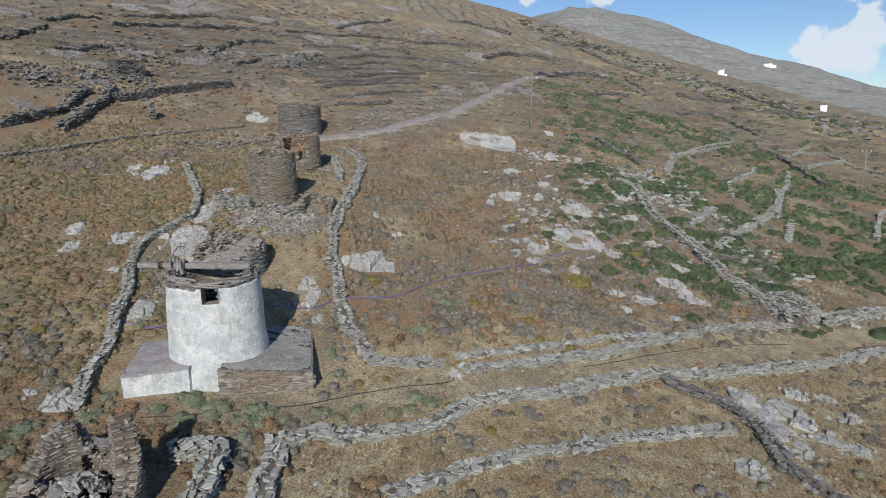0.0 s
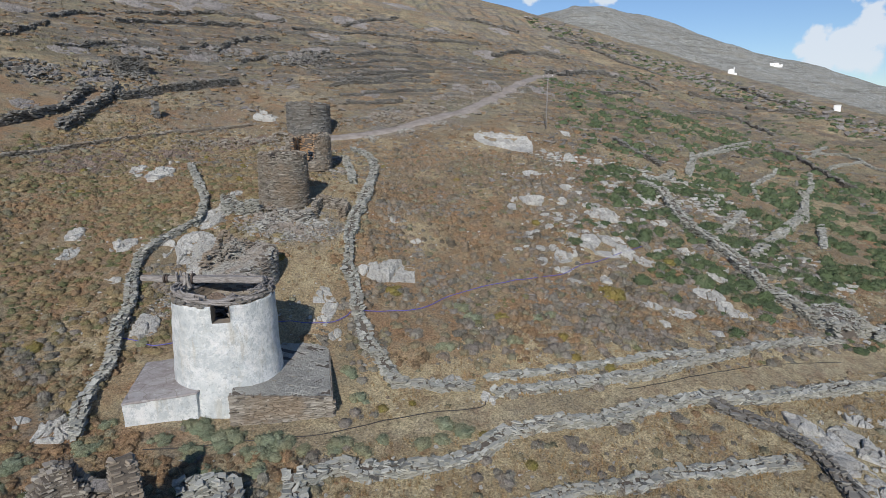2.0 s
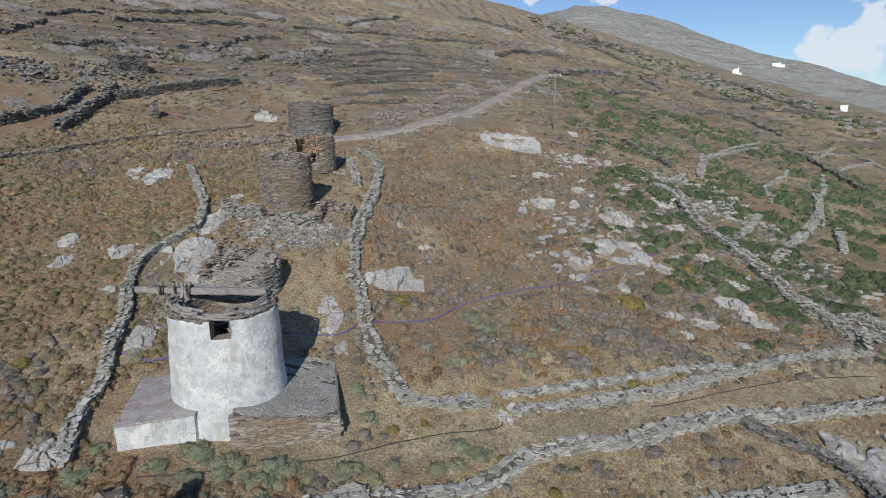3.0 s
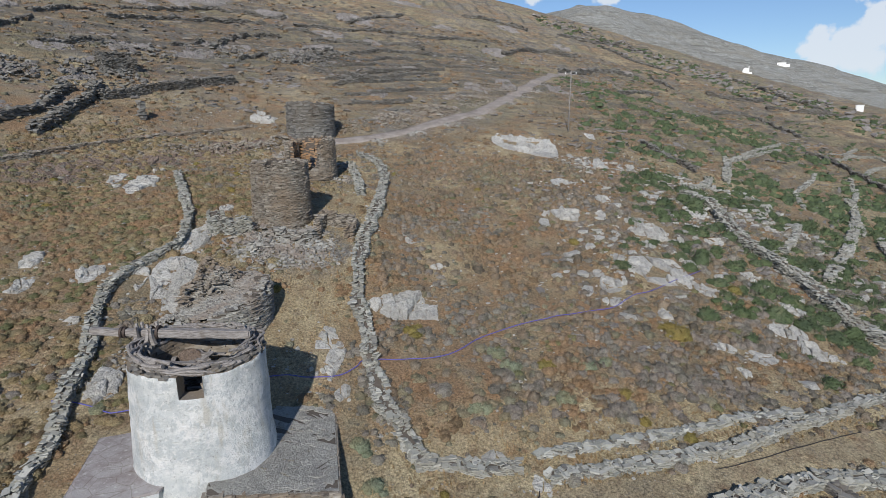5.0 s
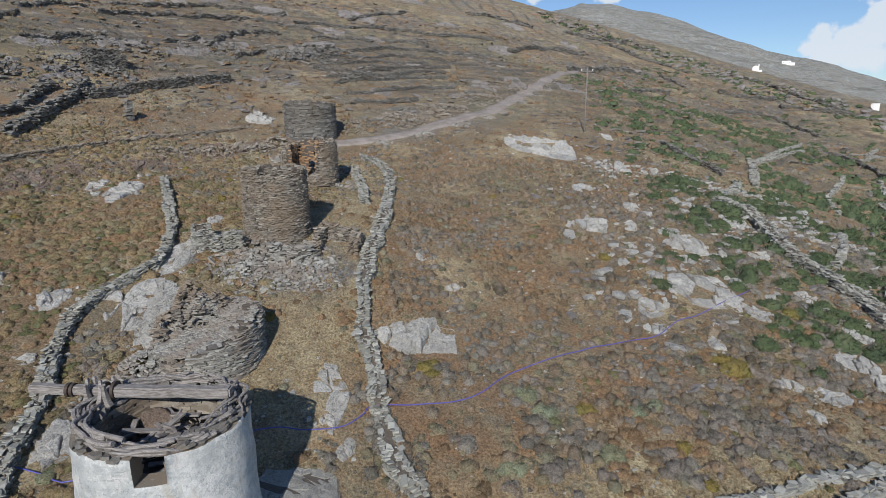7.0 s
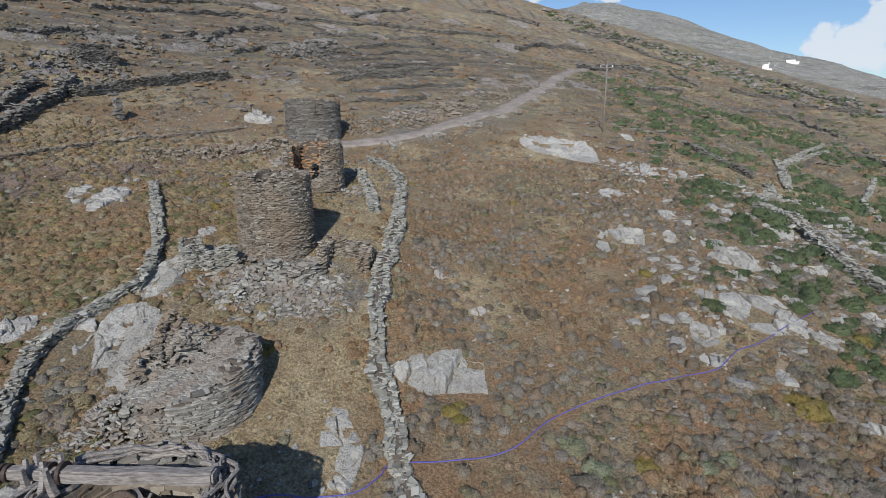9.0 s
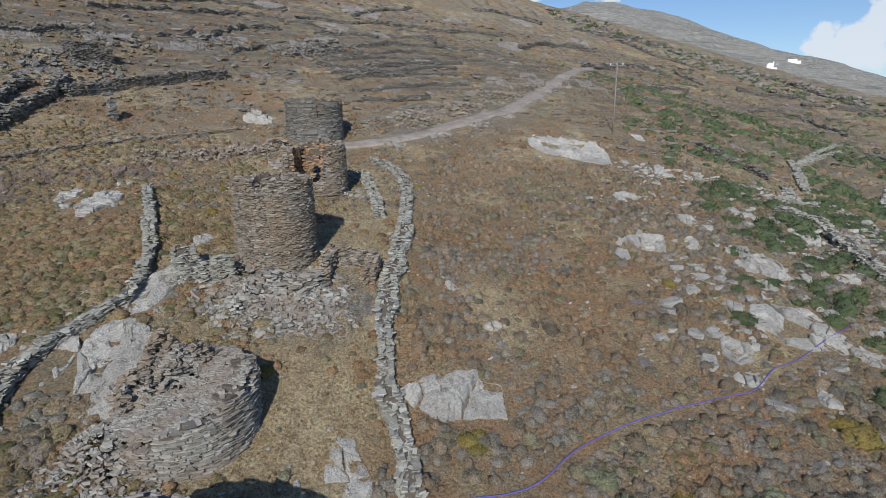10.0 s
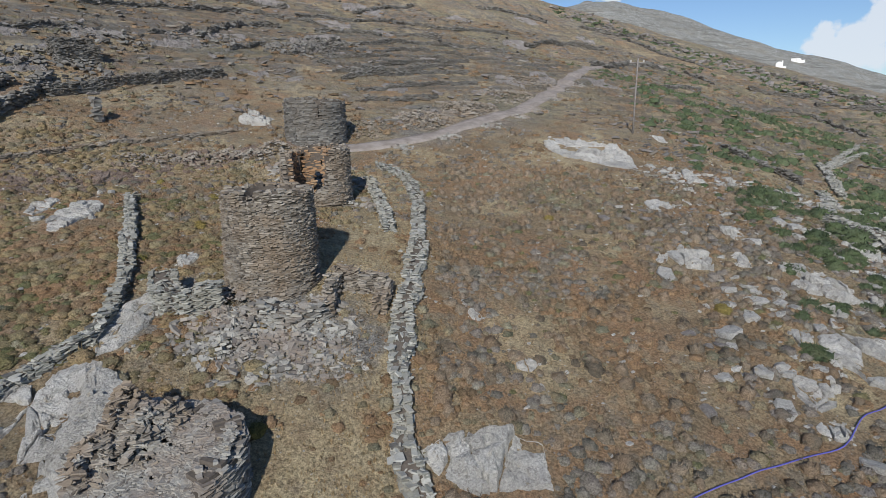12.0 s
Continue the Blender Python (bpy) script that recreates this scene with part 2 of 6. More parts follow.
def plain_material(name, col, rough=0.6, spec=0.4, scale=6.0, vary=0.25, metal=0.0):
    m = Nodes(name, rough, spec)
    m.b.inputs["Metallic"].default_value = metal
    n = m.noise(scale, 5, 0.65)
    c = m.mix(1.0, col, m.mix(n, (1 - vary,) * 3, (1 + vary,) * 3), "MULTIPLY")
    m.bump(n, 0.2, 0.02)
    return m.done(c)


EARTH = ground_material()
SLATE = stone_material("grey_schist", (0.241, 0.247, 0.22), (0.409, 0.409, 0.371), (0.102, 0.1, 0.0929), (0.307, 0.297, 0.252))
DARK_SLATE = stone_material("dark_schist", (0.145, 0.14, 0.13), (0.24, 0.235, 0.215), (0.075, 0.072, 0.067), (0.15, 0.135, 0.115), 0.1)
BROWN_SLATE = stone_material("rusty_schist", (0.213, 0.188, 0.155), (0.336, 0.308, 0.263), (0.112, 0.0969, 0.0806), (0.246, 0.194, 0.14), 0.15)
RUBBLE = stone_material("broken_schist", (0.23, 0.222, 0.202), (0.356, 0.351, 0.318), (0.127, 0.117, 0.106), (0.253, 0.211, 0.174), 0.2)
RUST_SLATE = stone_material("ochre_schist", (0.3, 0.2, 0.125), (0.42, 0.3, 0.19), (0.17, 0.115, 0.075), (0.36, 0.22, 0.12), 0.1)
GAP = plain_material("packed_rubble_and_earth", (0.12, 0.104, 0.088), 0.95, 0.1, 9.0, 0.6)
PALE_ROCK = rock_material("pale_outcrop", (0.64, 0.63, 0.585), (0.52, 0.505, 0.47), (0.29, 0.268, 0.24))
GREY_ROCK = rock_material("grey_outcrop", (0.36, 0.335, 0.315), (0.26, 0.238, 0.22), (0.12, 0.105, 0.095))
BROWN_ROCK = rock_material("brown_outcrop", (0.30, 0.235, 0.19), (0.235, 0.175, 0.14), (0.14, 0.1, 0.08))
BENCH_TOP = rock_material("packed_slab_top", (0.54, 0.53, 0.48), (0.44, 0.425, 0.385), (0.26, 0.24, 0.21))
PLASTER, SLAB, WOOD = plaster_material(), slab_material(), wood_material()
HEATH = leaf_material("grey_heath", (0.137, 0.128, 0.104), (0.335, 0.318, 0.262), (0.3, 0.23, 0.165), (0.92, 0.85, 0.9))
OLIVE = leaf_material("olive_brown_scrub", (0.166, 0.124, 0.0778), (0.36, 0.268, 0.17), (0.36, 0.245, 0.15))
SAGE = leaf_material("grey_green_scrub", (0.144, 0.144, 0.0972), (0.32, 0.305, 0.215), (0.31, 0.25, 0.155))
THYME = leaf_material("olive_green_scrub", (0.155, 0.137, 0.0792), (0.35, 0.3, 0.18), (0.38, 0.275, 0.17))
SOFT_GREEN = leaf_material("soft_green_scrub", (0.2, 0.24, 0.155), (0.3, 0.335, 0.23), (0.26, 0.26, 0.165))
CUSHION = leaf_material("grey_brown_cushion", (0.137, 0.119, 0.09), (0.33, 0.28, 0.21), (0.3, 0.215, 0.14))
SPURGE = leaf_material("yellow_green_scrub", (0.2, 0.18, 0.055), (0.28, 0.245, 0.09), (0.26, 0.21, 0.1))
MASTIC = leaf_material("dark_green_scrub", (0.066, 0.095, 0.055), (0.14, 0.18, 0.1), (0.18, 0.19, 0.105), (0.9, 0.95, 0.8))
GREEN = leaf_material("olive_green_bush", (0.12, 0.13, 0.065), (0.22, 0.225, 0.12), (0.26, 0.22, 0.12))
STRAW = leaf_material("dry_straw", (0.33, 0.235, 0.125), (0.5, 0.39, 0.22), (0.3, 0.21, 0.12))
BLUE = plain_material("blue_polythene", (0.1, 0.1, 0.38), 0.4, 0.5, 12, 0.2)
BLACK = plain_material("black_polythene", (0.03, 0.028, 0.026), 0.5, 0.4, 12, 0.3)
LIME = plain_material("white_limewash", (0.82, 0.82, 0.8), 0.8, 0.3, 1.5, 0.06)
GLASS = plain_material("dark_window", (0.03, 0.035, 0.045), 0.2, 0.5, 2, 0.2)
IRON = plain_material("rusted_iron", (0.09, 0.07, 0.06), 0.7, 0.5, 14, 0.4, 0.6)


def road_material():
    m = Nodes("packed_road_dirt", 0.95, 0.15)
    a, f = m.noise(0.9, 5, 0.7), m.noise(7, 5, 0.75)
    col = m.mix(m.band(a, 0.35, 0.65), (0.235, 0.205, 0.18), (0.335, 0.3, 0.27))
    col = m.mix(m.band(f, 0.55, 0.68, 0, 0.5), col, (0.25, 0.2, 0.16))
    m.bump(f, 0.6, 0.06)
    return m.done(col)


ROAD_DIRT = road_material()


# ---- ground ----
HILL = (1.11, -7.07, 31.80, -2.83, -4.79, -3.37)
# centre, radius and height of the broad swells of the hillside
SWELLS = [
    (-30, 25, 22, -2.32),
    (-9, 19, 14, -1.50),
    (0, 35, 18, -3.12),
    (18, 22, 16, -1.32),
    (30, 35, 20, 1.76),
    (-28, 55, 25, -4.54),
    (-10, 75, 28, -2.35),
    (20, 65, 28, 0.51),
    (50, 60, 30, -5.87),
    (75, 110, 45, -9.58),
    (30, 110, 40, 6.65),
    (-30, 120, 45, -6.56),
    (-70, 70, 40, 3.48),
    (120, 180, 80, -5.60),
    (40, 200, 80, -9.92),
    (-60, 220, 90, -5.78),
    (150, 320, 100, 7.08),
    (0, 330, 110, 15.53),
    (-150, 300, 120, 1.17),
    (60, 15, 30, -2.08),
    (0, 5, 16, 0.29),
    (18, 45, 14, 2.64),
    (35, 58, 16, -0.92),
    (-6, 30, 10, 0.62),
    (-12, 40, 10, 3.59),
    (-18, 24, 9, 0.71),
    (8, 30, 10, 0.50),
    (28, 30, 12, -2.28),
]
def lattice(i, j, seed):
    h = np.sin(i * 127.1 + j * 311.7 + seed * 74.7) * 43758.5453
    return h - np.floor(h)


def vnoise(x, y, seed=0):
    """Smooth random swells between 0 and 1, one step apart."""
    i, j = np.floor(x), np.floor(y)
    u, v = x - i, y - j
    u, v = u * u * (3 - 2 * u), v * v * (3 - 2 * v)
    a, b = lattice(i, j, seed), lattice(i + 1, j, seed)
    c, d = lattice(i, j + 1, seed), lattice(i + 1, j + 1, seed)
    return (a * (1 - u) + b * u) * (1 - v) + (c * (1 - u) + d * u) * v


def hill(x, y):
    z = HILL[0] + HILL[1] * x / 100 + HILL[2] * y / 100 + HILL[3] * (x / 100) ** 2 + HILL[4] * x * y / 1e4 + HILL[5] * (y / 100) ** 2
    for a, b, r, k in SWELLS:
        z = z + k * np.exp(-((x - a) ** 2 + (y - b) ** 2) / (2 * r * r))
    return z


# the mountain behind: bearing, and the rise of its crest
RIDGE_AZ = (-60, 5, 9, 12.4, 15, 18, 21.8, 26, 28.7, 31.6, 34.8, 37.4, 45, 60, 90)
RIDGE_RISE = (.2, .15, .158, .176, .172, .157, .135, .108, .091, .077, .057, .04, .0, -.04, -.07)


TREAD = 1.25   # rise of one old field terrace


def terraces(x, y, z):
    """How far the stepped fields lift the slope, and 1 where a riser breaks it."""
    where = np.clip((np.hypot(x, y + 10) - 88) / 25, 0, 1) * np.clip((320 - np.hypot(x, y)) / 60, 0, 1)
    where = where * np.clip((vnoise(x / 26, y / 15, 81) - .22) / .2, 0, 1)
    s = (z + 1.6 * vnoise(x / 17, y / 17, 82) + .5 * vnoise(x / 5, y / 5, 83)) / TREAD
    f = s - np.floor(s)
    k = np.clip((f - .7) / .26, 0, 1)
    k = k * k * (3 - 2 * k)
    return where * TREAD * .8 * (.3 * f + .7 * k - f + .25), where * np.clip(1 - np.abs(f - .84) / .2, 0, 1)


def ground_z(x, y):
    x, y = np.asarray(x, float), np.asarray(y, float)
    far = np.hypot(x, y + 10)
    z = hill(np.clip(x, -420, 420), np.clip(y, -150, 420))
    z = z + terraces(x, y, z)[0]
    z = z + 0.22 * (vnoise(x / 5, y / 5, 1) - 0.5) + 0.12 * (vnoise(x / 1.6, y / 1.6, 2) - 0.5)
    z = z + np.clip((far - 70) / 120, 0, 1) * (1.5 * (vnoise(x / 16, y / 11, 3) - 0.5) + 0.7 * (vnoise(x / 5, y / 4, 4) - 0.5))
    z = np.maximum(z - 0.4 * np.maximum(far - 350, 0), -60)
    crest = np.interp(np.degrees(np.arctan2(x, y + 10)), RIDGE_AZ, RIDGE_RISE)
    s = np.clip((far - 430) / (1050 - 430), 0, 1)
    m = 15 + 1050 * crest * (1 - (1 - s) ** 1.7) - 75 * (1 - s) - 0.25 * np.maximum(far - 1060, 0)
    m = m + s * (10 * (vnoise(x / 70, y / 70, 5) - 0.5) + 5 * (vnoise(x / 22, y / 22, 6) - 0.5))
    return np.maximum(np.maximum(z, m), -60)


def gz(x, y):
    return float(ground_z(x, y))


def spread(lo, hi, near_lo, near_hi, step, grow_lo, grow_hi):
    """Even steps between near_lo and near_hi, steadily growing ones outside."""
    def out(reach, grow):
        d, s, got = 0.0, step, []
        while d < reach:
            s *= grow
            d += s
            got.append(d)
        return np.array(got)

    return np.concatenate([near_lo - out(near_lo - lo, grow_lo)[::-1], np.arange(near_lo, near_hi, step), near_hi + out(hi - near_hi, grow_hi) - step])


def near_line(X, Y, pts, half, soft):
    """1 within half of a polyline, fading to 0 over soft."""
    best = np.full(X.shape, 1e9)
    for (x0, y0), (x1, y1) in zip(pts, pts[1:]):
        dx, dy = x1 - x0, y1 - y0
        t = np.clip(((X - x0) * dx + (Y - y0) * dy) / (dx * dx + dy * dy), 0, 1)
        best = np.minimum(best, np.hypot(X - x0 - t * dx, Y - y0 - t * dy))
    return np.clip(1 - (best - half) / soft, 0, 1)


ROAD = [(-15.8, 65.6), (-12.3, 67.3), (-9.6, 68.8), (-5.0, 72.1), (0.2, 77.8), (6.1, 85.9), (12.6, 99.5), (18.0, 114.0), (23.5, 130.0), (38.3, 166.4), (60, 190)]
LANE = [(-11, 15.4), (-4, 16.4), (0, 17.6), (5, 18.8), (10, 20.2), (16, 22.4), (22, 24.4), (30, 27.5), (40, 31)]
xs, ys = spread(-1800, 2600, -30, 42, 0.6, 1.03, 1.026), spread(-1500, 2600, 8, 72, 0.6, 1.09, 1.016)
X, Y = np.meshgrid(xs, ys)
nx, ny = len(xs), len(ys)
cell = (np.arange(ny - 1)[:, None] * nx + np.arange(nx - 1)).ravel()
me = bpy.data.meshes.new("ground")
me.from_pydata(np.stack([X, Y, ground_z(X, Y)], -1).reshape(-1, 3), [], np.stack([cell, cell + 1, cell + nx + 1, cell + nx], -1).tolist())
me.polygons.foreach_set("use_smooth", np.ones(len(cell), bool))
track = 0.2 * near_line(X, Y, LANE, 0.5, 1.2) * (vnoise(X, Y, 9) > 0.25)
straw = np.clip((24.5 - Y + .22 * X) / 3, 0, 1) * np.clip((X + 5) / 3, 0, 1) * 0.9 + 0.75 * near_line(X, Y, [(-8, 24), (-7.6, 31), (-7.4, 47), (-9, 58)], 1.6, 1.6) + 0.6 * (vnoise(X / 6, Y / 6, 8) > 0.72)
rocky = np.clip((np.hypot(X, Y) - 420) / 60, 0, 1) * 0.85 + np.clip((Y - 70 - 0.6 * X) / 40, 0, 1) * 0.7 * (vnoise(X / 9, Y / 5, 7) > 0.5)
rocky = rocky + 0.9 * near_line(X, Y, [(-13.5, 36.5), (-8, 35.5)], 2.2, 1.0) + 0.6 * near_line(X, Y, [(-6, 75), (4, 86), (10, 98)], 5.0, 3.0)
zone = np.stack([track, straw, rocky, np.ones_like(X)], -1).clip(0, 1)
at = me.color_attributes.new("zone", "FLOAT_COLOR", "POINT")
at.data.foreach_set("color", zone.ravel().astype(np.float32))
far = np.hypot(X, Y + 10)
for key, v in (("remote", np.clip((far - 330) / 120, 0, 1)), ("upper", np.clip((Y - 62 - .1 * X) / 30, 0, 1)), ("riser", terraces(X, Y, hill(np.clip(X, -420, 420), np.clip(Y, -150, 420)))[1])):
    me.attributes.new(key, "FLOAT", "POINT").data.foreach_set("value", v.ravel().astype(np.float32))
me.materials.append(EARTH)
ground = tagged(new("ground", me), "dry stony hillside with brown grass and a dirt road", "ground", kind="structure")


# ---- builders ----
def thing(name, base, label, category, group="", kind=""):
    ob = new(name)
    ob.location = base
    return tagged(ob, label, category, group, kind)


def mesh_np(name, verts, faces, mat, smooth=False):
    me = bpy.data.meshes.new(name)
    me.from_pydata(np.asarray(verts, float), [], faces if isinstance(faces, list) else faces.tolist())
    if smooth:
        me.polygons.foreach_set("use_smooth", np.ones(len(me.polygons), bool))
    me.materials.append(mat)
    return me


def part(name, data, mat, parent, label="", kind=""):
    """Links a bmesh or a mesh as one object under a thing or a part; its points are in the parent's space."""
    if isinstance(data, bmesh.types.BMesh):
        me = bpy.data.meshes.new(name)
        data.to_mesh(me)
        data.free()
        me.materials.append(mat)
        data = me
    ob = new(name, data)
    ob.parent = parent
    return tagged(ob, label, kind=kind)


def block_shape(rng):
    """A split stone with uneven corners."""
    v = np.array([(x, y, z) for z in (-.5, .5) for x, y in ((-.5, -.5), (.5, -.5), (.5, .5), (-.5, .5))])
    v = v + rng.uniform(-.13, .13, v.shape)
    f = [(0, 3, 2, 1), (4, 5, 6, 7), (0, 1, 5, 4), (1, 2, 6, 5), (2, 3, 7, 6), (3, 0, 4, 7)]
    return v, f


def slab_shape(rng):
    """A flat slab with a broken outline."""
    n = int(rng.integers(4, 7))
    a = np.sort(np.arange(n) * 2 * math.pi / n + rng.uniform(-.45, .45, n))
    r = rng.uniform(.34, .7, n)
    p = np.stack([r * np.cos(a), r * np.sin(a)], -1)
    q = p * rng.uniform(.9, .99)
    v = np.concatenate([np.c_[p, np.full(n, -.5)], np.c_[q, rng.uniform(.35, .55, n)]])
    f = [tuple(range(n))[::-1], tuple(range(n, 2 * n))] + [(i, (i + 1) % n, n + (i + 1) % n, n + i) for i in range(n)]
    return v, f


shape_rng = np.random.default_rng(5)
def lump_shape(rng):
    """A blunt broken rock with flat facets."""
    bm = bmesh.new()
    bmesh.ops.create_icosphere(bm, subdivisions=1, radius=.58)
    v = np.array([p.co[:] for p in bm.verts])
    f = [tuple(p.index for p in face.verts) for face in bm.faces]
    bm.free()
    v = v * rng.uniform(.72, 1.25, (len(v), 1)) + rng.normal(0, .05, v.shape)
    return np.clip(v, (-.6, -.6, -.5), (.6, .6, .34)), f


SHAPES = {"block": [block_shape(shape_rng) for _ in range(7)], "slab": [slab_shape(shape_rng) for _ in range(7)], "lump": [lump_shape(shape_rng) for _ in range(7)]}
shared = {}


def euler_np(r):
    """Rotation matrices for rows of angles about x, y, z."""
    (cx, cy, cz), (sx, sy, sz) = np.cos(r).T, np.sin(r).T
    return np.stack([np.stack([cy * cz, sx * sy * cz - cx * sz, cx * sy * cz + sx * sz], -1),
                     np.stack([cy * sz, sx * sy * sz + cx * cz, cx * sy * sz - sx * cz], -1),
                     np.stack([-sy, sx * cy, cx * cy], -1)], 1)


def tiled(name, groups, mat):
    """One mesh of many copies; groups: points of the copies (n, v, 3) and the faces of one copy."""
    V, loops, sizes, at = [], [], [], 0
    for w, f in groups:
        n, v = w.shape[:2]
        flat, size = np.concatenate([np.array(q) for q in f]), np.array([len(q) for q in f])
        loops.append((flat[None] + at + v * np.arange(n)[:, None]).ravel())
        sizes.append(np.tile(size, n))
        V.append(w.reshape(-1, 3))
        at += n * v
    V, loops, sizes = np.concatenate(V), np.concatenate(loops), np.concatenate(sizes)
    me = bpy.data.meshes.new(name)
    me.vertices.add(len(V))
    me.vertices.foreach_set("co", V.ravel().astype(np.float32))
    me.loops.add(len(loops))
    me.loops.foreach_set("vertex_index", loops.astype(np.int32))
    me.polygons.add(len(sizes))
    me.polygons.foreach_set("loop_start", np.r_[0, np.cumsum(sizes)[:-1]].astype(np.int32))
    me.update(calc_edges=True)
    me.validate()
    me.polygons.foreach_set("use_smooth", np.zeros(len(sizes), bool))
    me.materials.append(mat)
    return me


def joined(name, rows, mat, kind_of):
    """One mesh of many stones; rows: place, turn about x, y, z, size."""
    rows = np.asarray(rows, float)
    pick = np.arange(len(rows)) % 7
    groups = []
    for k in range(7):
        some = rows[pick == k]
        if len(some):
            v, f = SHAPES[kind_of][k]
            groups.append((np.einsum("nij,nvj->nvi", euler_np(some[:, 3:6]), v[None] * some[:, None, 6:9]) + some[:, None, :3], f))
    return tiled(name, groups, mat)


def lay(parent, rows, mat, keep, kind_of="block", name="stone", rest="stones"):
    """The first stones in the order of rows as parts of their own, the others joined."""
    for i, r in enumerate(rows[:keep]):
        k = i % 7
        key = (kind_of, k, mat.name)
        if key not in shared:
            shared[key] = mesh_np(name, *SHAPES[kind_of][k], mat)
        ob = new(name, shared[key])
        ob.parent = parent
        ob.matrix_basis = Matrix.LocRotScale(r[:3], Euler(r[3:6]), r[6:9])
    if len(rows) > keep:
        part(rest, joined(rest, rows[keep:], mat, kind_of), mat, parent, kind="stuff")


def nearest(rows, base, spot=(-3, 16)):
    """Rows in the order of their distance in the plan from a spot."""
    return sorted(rows, key=lambda r: math.hypot(r[0] + base[0] - spot[0], r[1] + base[1] - spot[1]))


def smooth_line(pts, step):
    """Points and headings at even steps along a rounded polyline."""
    P = np.array(pts, float)
    Q = np.concatenate([[2 * P[0] - P[1]], P, [2 * P[-1] - P[-2]]])
    fine = []
    for a, b, c, d in zip(Q, Q[1:], Q[2:], Q[3:]):
        for t in np.linspace(0, 1, 12, endpoint=False):
            fine.append(.5 * (2 * b + (c - a) * t + (2 * a - 5 * b + 4 * c - d) * t * t + (3 * b - a - 3 * c + d) * t ** 3))
    fine = np.array(fine + [P[-1]])
    s = np.r_[0, np.cumsum(np.hypot(*np.diff(fine[:, :2], axis=0).T))]
    n = max(2, int(s[-1] / step) + 1)
    u = np.linspace(0, s[-1], n)
    out = np.stack([np.interp(u, s, fine[:, k]) for k in range(P.shape[1])], -1)
    g = np.gradient(out[:, :2], axis=0)
    return out, np.arctan2(g[:, 1], g[:, 0])


wall_rng = np.random.default_rng(11)


def dry_wall(name, pts, width, height, mat, keep, label, size=1.0, ragged=0.35, group="dry stone walls", lean=0.0):
    """A dry stone wall along a line of the plan: a packed core, faces laid in courses, and flat cap stones."""
    rng = wall_rng
    line, head = smooth_line(pts, 0.34 * size)
    n = len(line)
    base = np.array([*line[n // 2], gz(*line[n // 2])])
    z = ground_z(line[:, 0], line[:, 1])
    wide = width * (.62 + .6 * vnoise(np.arange(n) * .27, np.full(n, width * 9.0), 17 + len(pts)))
    sway = .3 * width * (vnoise(np.arange(n) * .4, np.full(n, width * 5.0), 19) - .5)
    tall = height * (1 - ragged * vnoise(np.arange(n) * 0.35, np.full(n, height * 7.0), len(pts)) - ragged * .4 * rng.random(n))
    wall = thing(name, base, label, "stone wall", group)
    side = np.stack([-np.sin(head), np.cos(head)], -1)
    ring = []
    for s, up in ((-.5, -.3), (-.42, 1), (.42, 1), (.5, -.3)):
        zz = z - .35 if up < 0 else z + np.maximum(tall - .07 * size, .05)
        ring.append(np.c_[line + side * (s * (wide - .12) + sway)[:, None], zz] - base)
    V = np.stack(ring, 1).reshape(-1, 3)
    F = [(i * 4 + a, i * 4 + 4 + a, i * 4 + 5 + a, i * 4 + 1 + a) for i in range(n - 1) for a in range(3)] + [(0, 1, 2, 3), (4 * n - 1, 4 * n - 2, 4 * n - 3, 4 * n - 4)]
    part("core", mesh_np("core", V, F, GAP), GAP, wall)
    rows, caps = [], []
    thick = 0.062 * size
    for i in range(n):
        for s in (-1, 1):
            level = -0.08
            while level < tall[i] - thick * .4:
                t = thick * rng.uniform(.6, 1.5)
                l, d = .33 * size * rng.uniform(.6, 1.5), .26 * size * rng.uniform(.7, 1.2)
                off = sway[i] + s * (wide[i] / 2 - d * .42 - lean * level + rng.normal(0, .045 * size))
                along = rng.uniform(-.2, .2) * size
                x = line[i, 0] + side[i, 0] * off + math.cos(head[i]) * along
                y = line[i, 1] + side[i, 1] * off + math.sin(head[i]) * along
                rows.append((x - base[0], y - base[1], z[i] + level + t / 2 - base[2], rng.normal(0, .16), rng.normal(0, .2), head[i] + rng.normal(0, .22), l, d, t * 1.02))
                level += t
        for _ in range(max(3, round(width / (.135 * size) * (1.8 if width > 1.5 else 1)))):
            l = .1 * size + .36 * size * rng.random() ** 1.8
            off, along = sway[i] + rng.uniform(-.55, .55) * wide[i], rng.uniform(-.25, .25) * size
            x = line[i, 0] + side[i, 0] * off + math.cos(head[i]) * along
            y = line[i, 1] + side[i, 1] * off + math.sin(head[i]) * along
            caps.append((x - base[0], y - base[1], z[i] + tall[i] - base[2] + rng.uniform(-.1, .07), rng.normal(0, .24), rng.normal(0, .24), head[i] + rng.normal(0, .9), l * 1.2, l * rng.uniform(.35, .75), .034 * size * rng.uniform(.6, 1.9)))
    lay(wall, nearest(rows, base), mat, keep // 2, "block", "stone", "masonry")
    lay(wall, nearest(caps, base), mat, keep // 2, "slab", "cap_stone", "capping")
    return wall


